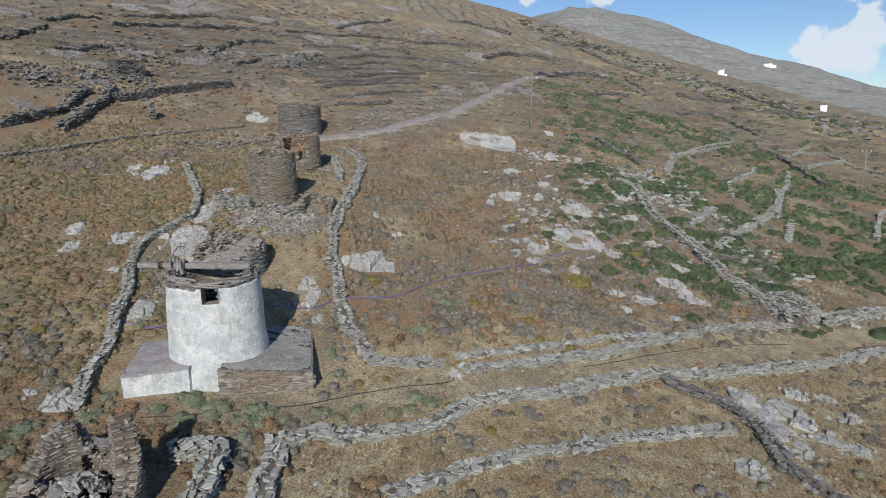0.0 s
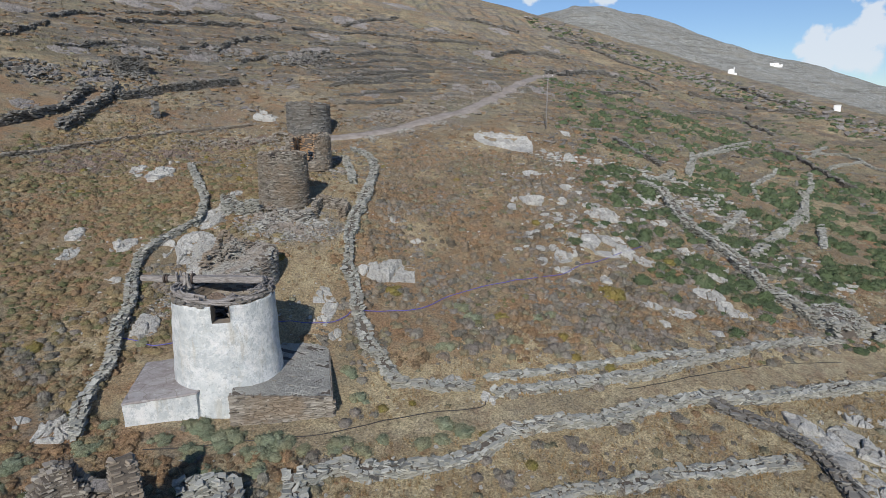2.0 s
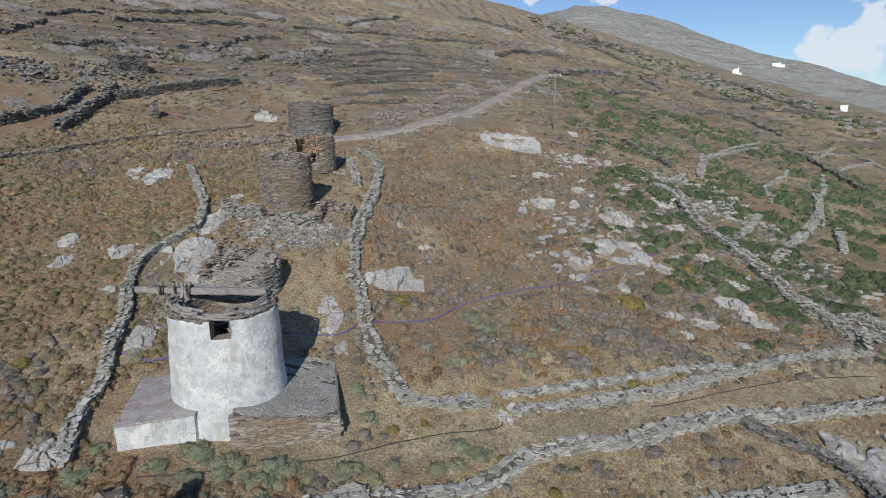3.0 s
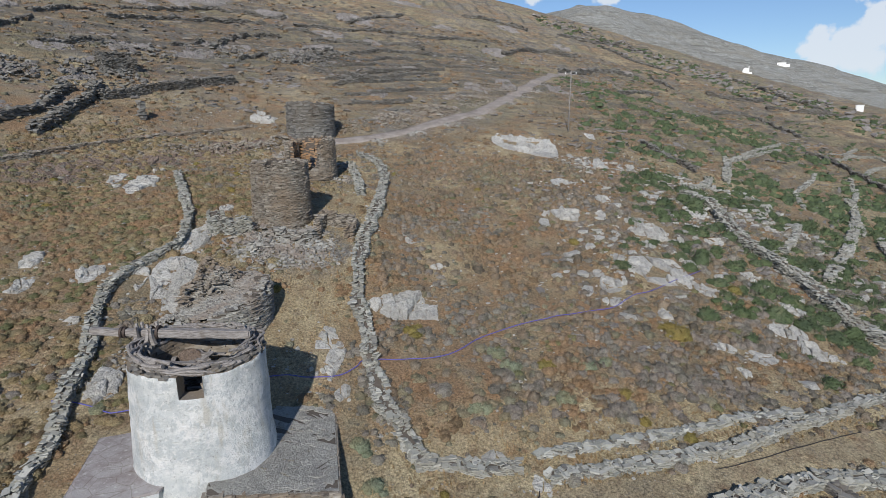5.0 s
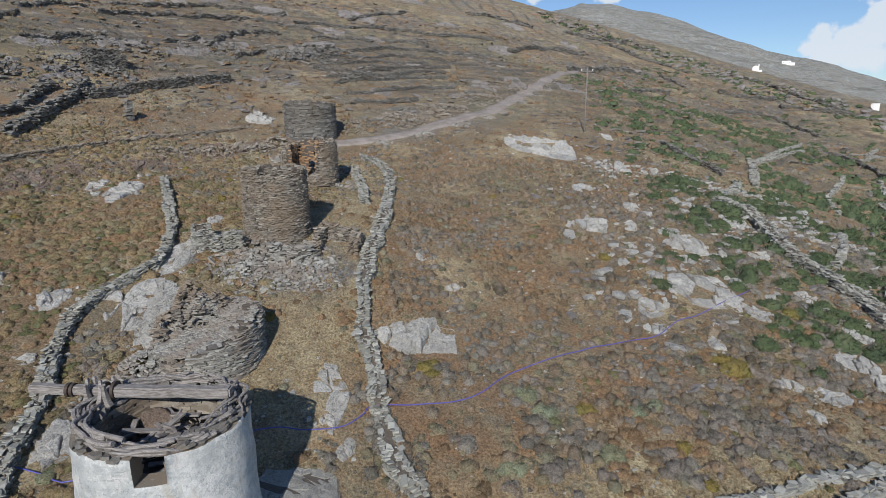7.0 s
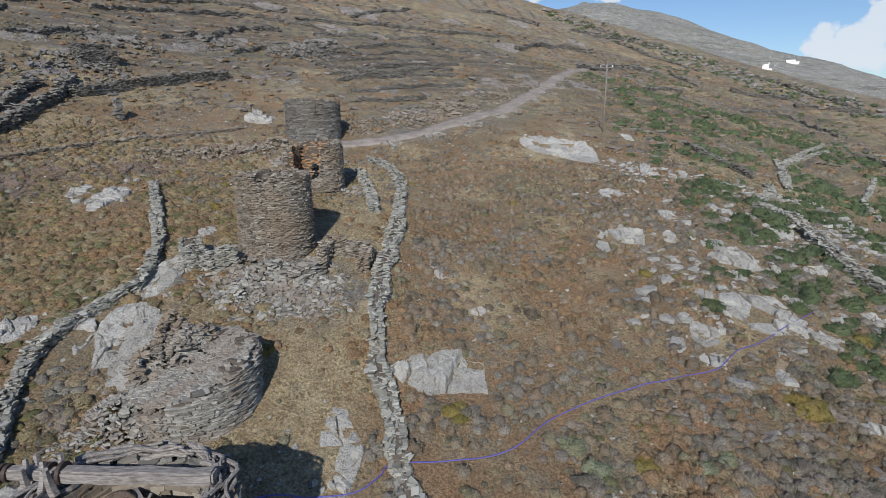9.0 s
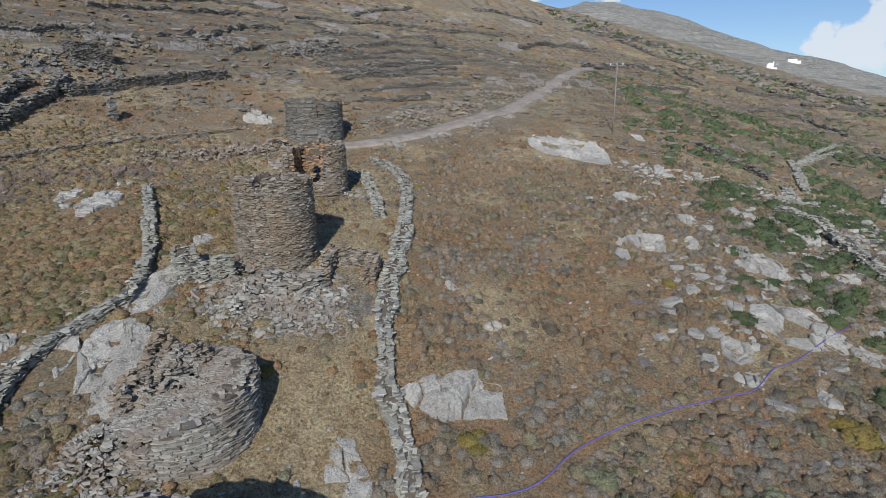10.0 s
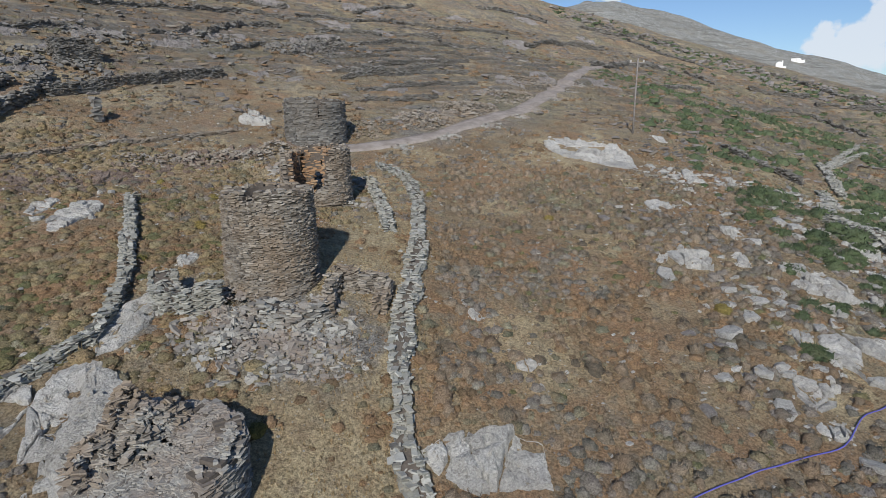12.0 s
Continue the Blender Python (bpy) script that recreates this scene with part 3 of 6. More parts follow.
def ring_core(r0, r1, thick, crown, gaps, seg=72, low=-.6):
    """The packed inside of a round wall, in wedges, with openings left free."""
    V, F = [], []
    for i in range(seg):
        a, b = 2 * math.pi * i / seg, 2 * math.pi * (i + 1) / seg
        mid = (a + b) / 2
        top = crown(mid)
        spans = [(low, top)]
        for g0, g1, h0, h1 in gaps:
            if (mid - g0) % (2 * math.pi) < (g1 - g0) % (2 * math.pi):
                spans = [(lo, min(hi, h0)) for lo, hi in spans if lo < h0] + [(max(lo, h1), hi) for lo, hi in spans if hi > h1]
        for lo, hi in spans:
            k = len(V)
            for h in (lo, hi):
                r = r0 + (r1 - r0) * max(h, 0) / 5
                for ang, rad in ((a, r - .08), (b, r - .08), (b, r - thick), (a, r - thick)):
                    V.append((rad * math.cos(ang), rad * math.sin(ang), h))
            F += [(k, k + 1, k + 5, k + 4), (k + 1, k + 2, k + 6, k + 5), (k + 2, k + 3, k + 7, k + 6), (k + 3, k, k + 4, k + 7), (k + 4, k + 5, k + 6, k + 7)]
    at, keep = {}, []
    for v in V:
        key = tuple(round(c, 4) for c in v)
        if key not in at:
            at[key] = len(keep)
            keep.append(key)
    return keep, [tuple(at[tuple(round(c, 4) for c in V[i])] for i in f) for f in F]


def round_ruin(name, base, r0, r1, thick, crown, mat, keep, label, gaps=(), course=.13, inner=False, length=.42, lining=None):
    """A round tower of split schist laid in thin courses; crown(angle) gives its broken height; r1 is the radius 5 m up."""
    rng = wall_rng
    tower = thing(name, base, label, "ruined tower", "ruined windmill towers")
    part("core", mesh_np("core", *ring_core(r0, r1, thick, crown, gaps), GAP), GAP, tower)
    rows, inside, caps = [], [], []
    for face in ((0, 1) if inner else (0,)):
        level = -.35
        while level < 6:
            t = course * rng.uniform(.65, 1.4)
            r = (r0 + (r1 - r0) * max(level, 0) / 5) - (thick if face else 0)
            ang = rng.uniform(0, .3)
            end = ang + 2 * math.pi
            while ang < end:
                l = length * rng.uniform(.5, 1.5)
                mid = ang + l / 2 / r
                open_here = any((mid - g0) % (2 * math.pi) < (g1 - g0) % (2 * math.pi) and h0 - t / 2 < level + t / 2 < h1 for g0, g1, h0, h1 in gaps)
                if level + t < crown(mid) + rng.uniform(-.08, .1) and not open_here:
                    d = .3 * rng.uniform(.8, 1.2)
                    rr = r + (.15 if face else -.15) + rng.normal(0, .028)
                    (inside if face else rows).append((rr * math.cos(mid), rr * math.sin(mid), level + t / 2, rng.normal(0, .05), rng.normal(0, .06), mid + math.pi / 2 + rng.normal(0, .06), l * 1.03, d, t * .98))
                ang += l / r
            level += t
    for i in range(int(2 * math.pi * r0 / .11)):
        ang = rng.uniform(0, 2 * math.pi)
        rr = r1 - rng.uniform(.1, thick - .1)
        s = rng.uniform(.15, .38)
        caps.append((rr * math.cos(ang), rr * math.sin(ang), crown(ang) + .02, rng.normal(0, .15), rng.normal(0, .15), rng.uniform(0, 6), s, s * .7, .1 * rng.uniform(.6, 1.4)))
    lay(tower, nearest(rows, base), mat, keep, "block", "stone", "masonry")
    if inside:
        lay(tower, inside, lining or mat, 0, "block", "stone", "lining")
    lay(tower, caps, mat, min(60, len(caps)), "slab", "cap_stone", "capping")
    return tower


def heap(name, spots, mat, label, category="rubble", lo=.15, hi=.5, lift=.0, flat=1.0):
    """Loose slabs lying about; spots: x, y, spread, how many, height of the heap."""
    rng = wall_rng
    base = np.array([*spots[0][:2], gz(*spots[0][:2])])
    rows = []
    for x, y, s, n, h in spots:
        for _ in range(n):
            a, d = rng.uniform(0, 2 * math.pi), s * math.sqrt(rng.random())
            px, py, k = x + d * math.cos(a), y + d * math.sin(a), rng.uniform(lo, hi) * rng.uniform(.6, 1.2)
            pz = h * (1 - (d / s) ** 2) + rng.uniform(-.02, .06) + lift
            rows.append((px - base[0], py - base[1], pz - base[2], rng.normal(0, .3), rng.normal(0, .3), rng.uniform(0, 6.3), k, k * rng.uniform(.5, .9), k * rng.uniform(.15, .4) * flat))
    rows = np.array(rows)
    rows[:, 2] += ground_z(rows[:, 0] + base[0], rows[:, 1] + base[1])
    ob = new(name, joined(name, rows, mat, "slab"))
    ob.location = base
    return tagged(ob, label, category, kind="stuff")


def tube(pts, radius, sides=6, lift=.04, sag=True):
    """A pipe along points of the plan, lying on the ground."""
    line, _ = smooth_line(pts, .35)
    xyz = np.c_[line[:, :2], ground_z(line[:, 0], line[:, 1]) + lift + .05 * vnoise(np.arange(len(line)) * .4, np.zeros(len(line)), 3)] if line.shape[1] == 2 else line
    return sweep(xyz, radius, sides)


def sweep(xyz, radius, sides=6):
    xyz = np.asarray(xyz, float)
    t = np.gradient(xyz, axis=0)
    t /= np.linalg.norm(t, axis=1)[:, None]
    up = np.where(np.abs(t[:, 2:]) > .9, (1.0, 0, 0), (0, 0, 1.0))
    u = np.cross(t, up)
    u /= np.linalg.norm(u, axis=1)[:, None]
    w = np.cross(u, t)
    rad = np.broadcast_to(np.asarray(radius, float), (len(xyz),))
    a = np.arange(sides) * 2 * math.pi / sides
    V = xyz[:, None] + rad[:, None, None] * (np.cos(a)[None, :, None] * u[:, None] + np.sin(a)[None, :, None] * w[:, None])
    n = len(xyz)
    F = [(i * sides + k, i * sides + (k + 1) % sides, (i + 1) * sides + (k + 1) % sides, (i + 1) * sides + k) for i in range(n - 1) for k in range(sides)]
    return V.reshape(-1, 3), F + [tuple(range(sides))[::-1], tuple(range((n - 1) * sides, n * sides))]


rock_rng = np.random.default_rng(21)


def clipped(poly, px, py, nx, ny):
    """The part of a polygon behind a line through (px, py) with the outward normal (nx, ny)."""
    out = []
    for (ax, ay), (bx, by) in zip(poly, poly[1:] + poly[:1]):
        da, db = (ax - px) * nx + (ay - py) * ny, (bx - px) * nx + (by - py) * ny
        if da <= 0:
            out.append((ax, ay))
        if (da < 0 < db) or (db < 0 < da):
            t = da / (da - db)
            out.append((ax + (bx - ax) * t, ay + (by - ay) * t))
    return out


def outcrop(x, y, rx, ry, mat, label, tall=None, name="rock_outcrop", pieces=None):
    """Bedrock breaking through the turf: an uneven sheet split by joints into angular blocks at different heights."""
    rng = rock_rng
    rock = thing(name, (x, y, gz(x, y)), label, "rock", "rock outcrops")
    yaw = rng.uniform(-.5, .5)
    k = int(rng.integers(8, 13))
    a = np.sort((np.arange(k) + rng.uniform(-.4, .4, k)) * 2 * math.pi / k)
    r = rng.uniform(.76, 1.16, k)
    outline = [(rx * q * math.cos(b), ry * q * math.sin(b)) for b, q in zip(a, r)]
    n = pieces or int(np.clip(5 + rx * ry * 2.2, 5, 13))
    seeds = [(rx * .92 * math.sqrt(s) * math.cos(b), ry * .92 * math.sqrt(s) * math.sin(b)) for s, b in zip(rng.random(n), rng.uniform(0, 6.283, n))]
    height = tall or min(.36, .12 + .13 * min(rx, ry)) * rng.uniform(.8, 1.25)
    dip = rng.uniform(0, 6.283)
    for i, (sx, sy) in enumerate(seeds):
        poly = outline
        for j, (tx, ty) in enumerate(seeds):
            if i != j and len(poly) > 2:
                poly = clipped(poly, (sx + tx) / 2, (sy + ty) / 2, tx - sx, ty - sy)
        if len(poly) < 3 or (n > 4 and rng.random() < .06):
            continue
        lift = height * (1.05 - .6 * min((sx / rx) ** 2 + (sy / ry) ** 2, 1)) * rng.uniform(.55, 1.25)
        block_of_rock(rock, x, y, poly, yaw, lift, dip, mat)
    for _ in range(int(rng.integers(2, 6)) if max(rx, ry) < 4 else 0):
        b, q, s = rng.uniform(0, 6.283), rng.uniform(.95, 1.4), min(rx, ry) * rng.uniform(.1, .26)
        cx, cy = rx * q * math.cos(b), ry * q * math.sin(b)
        poly = [(cx + s * rng.uniform(.7, 1.4) * math.cos(c), cy + s * rng.uniform(.6, 1.3) * math.sin(c)) for c in np.arange(6) * 1.047 + rng.uniform(-.3, .3, 6)]
        block_of_rock(rock, x, y, poly, yaw, min(.3, s * .9), dip, mat)
    return rock


def block_of_rock(rock, x, y, poly, yaw, lift, dip, mat):
    """One jointed block with broken edges and a pitted, tilted top."""
    rng = rock_rng
    P = np.array(poly)
    ring = []
    for p, q in zip(P, np.roll(P, -1, 0)):
        m = max(2, min(7, int(np.hypot(*(q - p)) / .17)))
        ring += [p + (q - p) * t for t in np.arange(m) / m]
    ring = np.array(ring)
    c = ring.mean(0)
    size = max(.15, np.hypot(*(ring - c).T).mean())
    ring = c + (ring - c) * (1 - min(.025 / size, .12)) * (1 + np.clip(rng.normal(0, .075, (len(ring), 1)) * min(1, .45 / size), -.3, .3))
    if len(ring) < 3:
        return
    shape = ((1.05, -.9), (1.0, .1), (.97, .62), (.9, .88), (.68, 1.0), (.45, 1.03), (.2, 1.03))
    V, tilt = [], rng.uniform(.1, .5) * lift / size
    for q, up in shape:
        p = c + (ring - c) * q
        d = (p - c) @ (math.cos(dip), math.sin(dip))
        wx, wy = x + p[:, 0] * math.cos(yaw) - p[:, 1] * math.sin(yaw), y + p[:, 0] * math.sin(yaw) + p[:, 1] * math.cos(yaw)
        z = ground_z(wx, wy) - gz(x, y) + (lift * up + (tilt * d if up > 0 else 0) - (.15 if up < 0 else 0))
        if up > .5:
            rough = min(lift, .32)
            z = z + rough * (.5 * (vnoise(wx * 2.4, wy * 2.4, 12) - .5) + .45 * (vnoise(wx * 6, wy * 6, 13) - .5))
            z = z - rough * .6 * (vnoise(wx * 1.1 + 5, wy * 2.1, 14) > .6) - rough * .5 * (vnoise(wx * 2.3 + 9, wy * 1.3, 16) > .66)
        V.append(np.c_[wx - x, wy - y, z])
    n = len(ring)
    F = [(k * n + i, k * n + (i + 1) % n, (k + 1) * n + (i + 1) % n, (k + 1) * n + i) for k in range(len(shape) - 1) for i in range(n)]
    F.append(tuple((len(shape) - 1) * n + i for i in range(n)))
    part("rock_slab", mesh_np("rock_slab", np.concatenate(V), F, mat), mat, rock)


plant_rng = np.random.default_rng(33)


def bush_shape(rng, sprigs, flat, spike):
    """A rounded cushion: a lumpy dome set all over with small leafy sprigs. Radius 1."""
    turns, rings = (11, 4) if sprigs > 40 else (7, 3) if sprigs > 20 else (6, 2)
    V, F = [], []
    lump = rng.uniform(.66, 1.14, (rings + 1, turns))
    for k in range(rings):
        e = (k / rings) * math.pi / 2
        for i in range(turns):
            a = 2 * math.pi * (i + .5 * (k % 2)) / turns
            r = lump[k, i] * .88
            V.append((r * math.cos(e) * math.cos(a), r * math.cos(e) * math.sin(a), flat * r * math.sin(e) - .15 * (k == 0)))
    V.append((0, 0, flat * .92))
    for k in range(rings - 1):
        for i in range(turns):
            F.append((k * turns + i, k * turns + (i + 1) % turns, (k + 1) * turns + (i + 1) % turns, (k + 1) * turns + i))
    F += [((rings - 1) * turns + i, (rings - 1) * turns + (i + 1) % turns, rings * turns) for i in range(turns)]
    for _ in range(sprigs):
        a, s = rng.uniform(0, 2 * math.pi), rng.uniform(-.05, 1)
        e = math.asin(s)
        d = np.array((math.cos(e) * math.cos(a), math.cos(e) * math.sin(a), math.sin(e)))
        o = d * (.84, .84, .84 * flat) * rng.uniform(.92, 1.05)
        tip = o + (d * .8 + (0, 0, .35) + rng.normal(0, .6, 3)) * spike * rng.uniform(.5, 1.9)
        sd = np.cross(d, rng.normal(0, 1, 3))
        sd = sd / (np.linalg.norm(sd) + 1e-6) * spike * .4
        k = len(V)
        V += [tuple(o - sd), tuple(o + sd), tuple(tip)]
        F.append((k, k + 1, k + 2))
    return np.array(V), F


def tuft_shape(rng):
    V, F = [], []
    for _ in range(6):
        a, l = rng.uniform(0, 6.3), rng.uniform(.6, 1.0)
        d = np.array((math.cos(a), math.sin(a)))
        o, s = d * rng.uniform(0, .12), np.array((-d[1], d[0])) * .07
        k = len(V)
        V += [(*(o - s), -.05), (*(o + s), -.05), (*(o + d * rng.uniform(.1, .55)), l)]
        F.append((k, k + 1, k + 2))
    return np.array(V), F


BUSHES = [bush_shape(plant_rng, 76, rng_flat, .15) for rng_flat in (.6, .7, .8, .9, .65, .75)]
THIN = [bush_shape(plant_rng, 25, rng_flat, .17) for rng_flat in (.5, .6, .7, .55, .8, .65)]
FAR = [bush_shape(plant_rng, 12, rng_flat, .3) for rng_flat in (.5, .6, .7, .65)]
LEAFY = [bush_shape(plant_rng, 120, rng_flat, .14) for rng_flat in (.75, .85, .95, .8)]
TUFTS = [tuft_shape(plant_rng) for _ in range(6)]


def planted(name, rows, shapes, mat):
    """One mesh of many plants; rows: x, y, size, height factor, tone."""
    rows = np.asarray(rows, float)
    z = ground_z(rows[:, 0], rows[:, 1])
    turn = plant_rng.uniform(0, 6.3, len(rows))
    groups, T = [], []
    for k, (v, f) in enumerate(shapes):
        pick = np.arange(len(rows)) % len(shapes) == k
        r, zz, a = rows[pick], z[pick], turn[pick]
        if not len(r):
            continue
        c, s = np.cos(a)[:, None], np.sin(a)[:, None]
        x = (v[None, :, 0] * c - v[None, :, 1] * s) * r[:, 2:3] + r[:, 0:1]
        y = (v[None, :, 0] * s + v[None, :, 1] * c) * r[:, 2:3] + r[:, 1:2]
        groups.append((np.stack([x, y, v[None, :, 2] * r[:, 2:3] * r[:, 3:4] + zz[:, None]], -1), f))
        T.append(np.repeat(r[:, 4], len(v)))
    me = tiled(name, groups, mat)
    me.polygons.foreach_set("use_smooth", np.ones(len(me.polygons), bool))
    me.attributes.new("tone", "FLOAT", "POINT").data.foreach_set("value", np.concatenate(T).astype(np.float32))
    return me


def shrub(x, y, size, tall, mat, label, category="shrub", name="shrub", shapes=None):
    """One bush of its own: several cushions grown together."""
    rng = plant_rng
    rows = [(x, y, size * .8, tall, rng.random())]
    rows += [(x + rng.uniform(-.6, .6) * size, y + rng.uniform(-.6, .6) * size, size * rng.uniform(.4, .65), tall * rng.uniform(.8, 1.1), rng.random()) for _ in range(4)]
    me = planted(name, rows, shapes or LEAFY, mat)
    base = Vector((x, y, gz(x, y)))
    me.transform(Matrix.Translation(-base))
    ob = new(name, me)
    ob.location = base
    return tagged(ob, label, category, "shrubs")


def box_bm(size, at=(0, 0, 0), bevel=.02, rot=0.0, taper=0.0):
    bm = bmesh.new()
    bmesh.ops.create_cube(bm, size=1, matrix=Matrix.Translation(at) @ Matrix.Rotation(rot, 4, "Z") @ Matrix.Diagonal((*size, 1)))
    if bevel:
        bmesh.ops.bevel(bm, geom=bm.edges[:], offset=bevel, segments=2, affect="EDGES")
    return bm


# ---- the dirt road ----
def road_strip(pts, half):
    """A worn track with a slight crown and soft shoulders, laid along the slope."""
    line, head = smooth_line(pts, .8)
    n = len(line)
    half = half * (1 + .35 * (vnoise(np.arange(n) * .35, np.zeros(n), 31) - .5))
    side = np.stack([-np.sin(head), np.cos(head)], -1)
    rows = []
    for s, up in ((-1.45, -.5), (-1.0, .12), (-.5, .15), (0, .2), (.5, .15), (1.0, .12), (1.45, -.5)):
        p = line + side * (s * half)[:, None]
        rows.append(np.c_[p, np.maximum(ground_z(p[:, 0], p[:, 1]), ground_z(line[:, 0], line[:, 1]) - .25) + up])
    V = np.stack(rows, 1).reshape(-1, 3)
    return V, [(i * 7 + k, i * 7 + 7 + k, i * 7 + 8 + k, i * 7 + 1 + k) for i in range(n - 1) for k in range(6)]


tagged(new("road", mesh_np("road", *road_strip(ROAD, .9), ROAD_DIRT, True)), "narrow pale dirt road climbing the hillside", "road", kind="structure")


# ---- the limewashed windmill ----
MILL = np.array([-9.2, 19.9, 0.3])
mill = thing("windmill_tower", MILL, "round limewashed windmill tower, roofless, with a notched window", "windmill")


def mill_shell():
    turns, rows = 112, 46
    a = np.arange(turns) * 2 * math.pi / turns
    V = np.zeros((2, rows, turns, 3))
    rim = 6.15 + .1 * (vnoise(a * 4, a * 0 + 3, 3) - .5) + .16 * (vnoise(a * 1.3, a * 0, 5) - .5)
    for k in range(rows):
        h = np.linspace(-.6, 6.15, rows)[k]
        hh = np.where(k == rows - 1, rim, np.minimum(h, rim - .05))
        r = 2.68 - .3 * min(max(h, 0) / 6.15, 1) + .22 * math.exp(-max(h, 0) / .5)
        lump = .07 * (vnoise(np.cos(a) * 3 + 7, np.sin(a) * 3 + h * 1.3, 6) - .5) + .035 * (vnoise(np.cos(a) * 9 + 7, np.sin(a) * 9 + h * 4, 7) - .5)
        V[0, k] = np.stack([(r + lump) * np.cos(a), (r + lump) * np.sin(a), hh], -1)
        V[1, k] = np.stack([1.78 * np.cos(a), 1.78 * np.sin(a), hh], -1)
    heights = np.linspace(-.6, 6.15, rows)

    def hole(k, i):
        d = (a[i] + math.pi / turns - math.radians(-74) + math.pi) % (2 * math.pi) - math.pi
        return abs(d) < .17 and heights[k] > 5.25

    idx = lambda f, k, i: (f * rows + k) * turns + i % turns  # noqa: E731
    F = []
    for k in range(rows - 1):
        for i in range(turns):
            if hole(k, i):
                continue
            F.append((idx(0, k, i), idx(0, k, i + 1), idx(0, k + 1, i + 1), idx(0, k + 1, i)))
            F.append((idx(1, k, i + 1), idx(1, k, i), idx(1, k + 1, i), idx(1, k + 1, i + 1)))
            for kk, ii, e in ((k + 1, i, ((k + 1, i), (k + 1, i + 1))), (k, i + 1, ((k, i + 1), (k + 1, i + 1))), (k, i - 1, ((k + 1, i), (k, i)))):
                if kk == rows - 1 or (kk < rows - 1 and hole(kk, ii % turns)):
                    (p, q), (s, t) = e
                    F.append((idx(0, p, q), idx(0, s, t), idx(1, s, t), idx(1, p, q)))
            if k > 0 and hole(k - 1, i):
                F.append((idx(0, k, i), idx(0, k, i + 1), idx(1, k, i + 1), idx(1, k, i)))
    return mesh_np("plastered_wall", V.reshape(-1, 3), F, PLASTER, True)


shell = part("plastered_wall", mill_shell(), PLASTER, mill, "patchy white and grey limewash over stone")
for p in shell.data.polygons:
    c = p.center
    p.use_smooth = math.hypot(c.x, c.y) > 2.2 and abs(p.normal.z) < .6
shell.data.materials.append(BROWN_SLATE)
for p in shell.data.polygons:
    if math.hypot(p.center.x, p.center.y) < 2.25:
        p.material_index = 1
bm = bmesh.new()
bmesh.ops.create_cone(bm, cap_ends=True, segments=40, radius1=1.85, radius2=1.85, depth=.3, matrix=Matrix.Translation((0, 0, 4.75)))
part("upper_floor", bm, GAP, mill)
# broken stone crown and inside lining
rows, lining = [], []
for i in range(190):
    a, r = plant_rng.uniform(0, 6.283), plant_rng.uniform(1.75, 2.36)
    s = plant_rng.uniform(.2, .5)
    if abs((a + math.radians(74) + math.pi) % (2 * math.pi) - math.pi) < .2:
        continue
    rows.append((r * math.cos(a), r * math.sin(a), 6.16 + plant_rng.uniform(0, .16), plant_rng.normal(0, .2), plant_rng.normal(0, .2), a + 1.57 + plant_rng.normal(0, .3), s, s * .6, .09))
lay(mill, rows, DARK_SLATE, 110, "slab", "crown_stone", "masonry")
for k in range(14):
    for i in range(26):
        a = (i + .5 * (k % 2) + plant_rng.uniform(-.15, .15)) * 2 * math.pi / 26
        lining.append((1.8 * math.cos(a), 1.8 * math.sin(a), 4.4 + k * .13, plant_rng.normal(0, .05), 0, a + 1.57, .45 * plant_rng.uniform(.7, 1.2), .22, .125))
lining = [r for r in lining if not (abs((math.atan2(r[1], r[0]) + math.radians(74) + math.pi) % (2 * math.pi) - math.pi) < .22 and r[2] > 5.2)]
lay(mill, nearest(lining, MILL, (-9, 26)), BROWN_SLATE, 120, "block", "lining_stone", "lining")
# curved timbers of the old cap ring
for i in range(58):
    a0, n = i * .57 + plant_rng.uniform(-.1, .1), plant_rng.uniform(.45, 1.3)
    r, h = plant_rng.uniform(1.8, 2.3), 6.24 + plant_rng.uniform(0, .34)
    if (a0 + n / 2 + math.radians(74) + math.pi) % (2 * math.pi) - math.pi > -.75 and (a0 + n / 2 + math.radians(74) + math.pi) % (2 * math.pi) - math.pi < .75:
        h = 6.28
    arc = np.array([(r * math.cos(a0 + n * t) * (1 - .06 * math.sin(9 * t + i)), r * math.sin(a0 + n * t), h + .09 * math.sin(5 * t + i)) for t in np.linspace(0, 1, 9)])
    part("ring_timber", mesh_np("ring_timber", *sweep(arc, np.linspace(.035, .07, 9) * plant_rng.uniform(.6, 1.4), 6), WOOD), WOOD, mill, "silver-grey curved timber")


def timber(name, a, b, w, h, parent, mat=WOOD, label=""):
    """A straight piece of sawn or hewn wood between two points of the parent's space."""
    a, b = Vector(a), Vector(b)
    d = b - a
    bm = box_bm((d.length, w, h), bevel=min(w, h) * .15)
    bmesh.ops.subdivide_edges(bm, edges=[e for e in bm.edges if e.calc_length() > .5 * d.length], cuts=6)
    for v in bm.verts:
        v.co.y += .02 * math.sin(v.co.x * 3.1 + w * 40)
        v.co.z += .015 * math.sin(v.co.x * 4.3)
    ob = part(name, bm, mat, parent, label)
    ob.matrix_basis = Matrix.Translation((a + b) / 2) @ d.to_track_quat("X", "Z").to_matrix().to_4x4()
    return ob


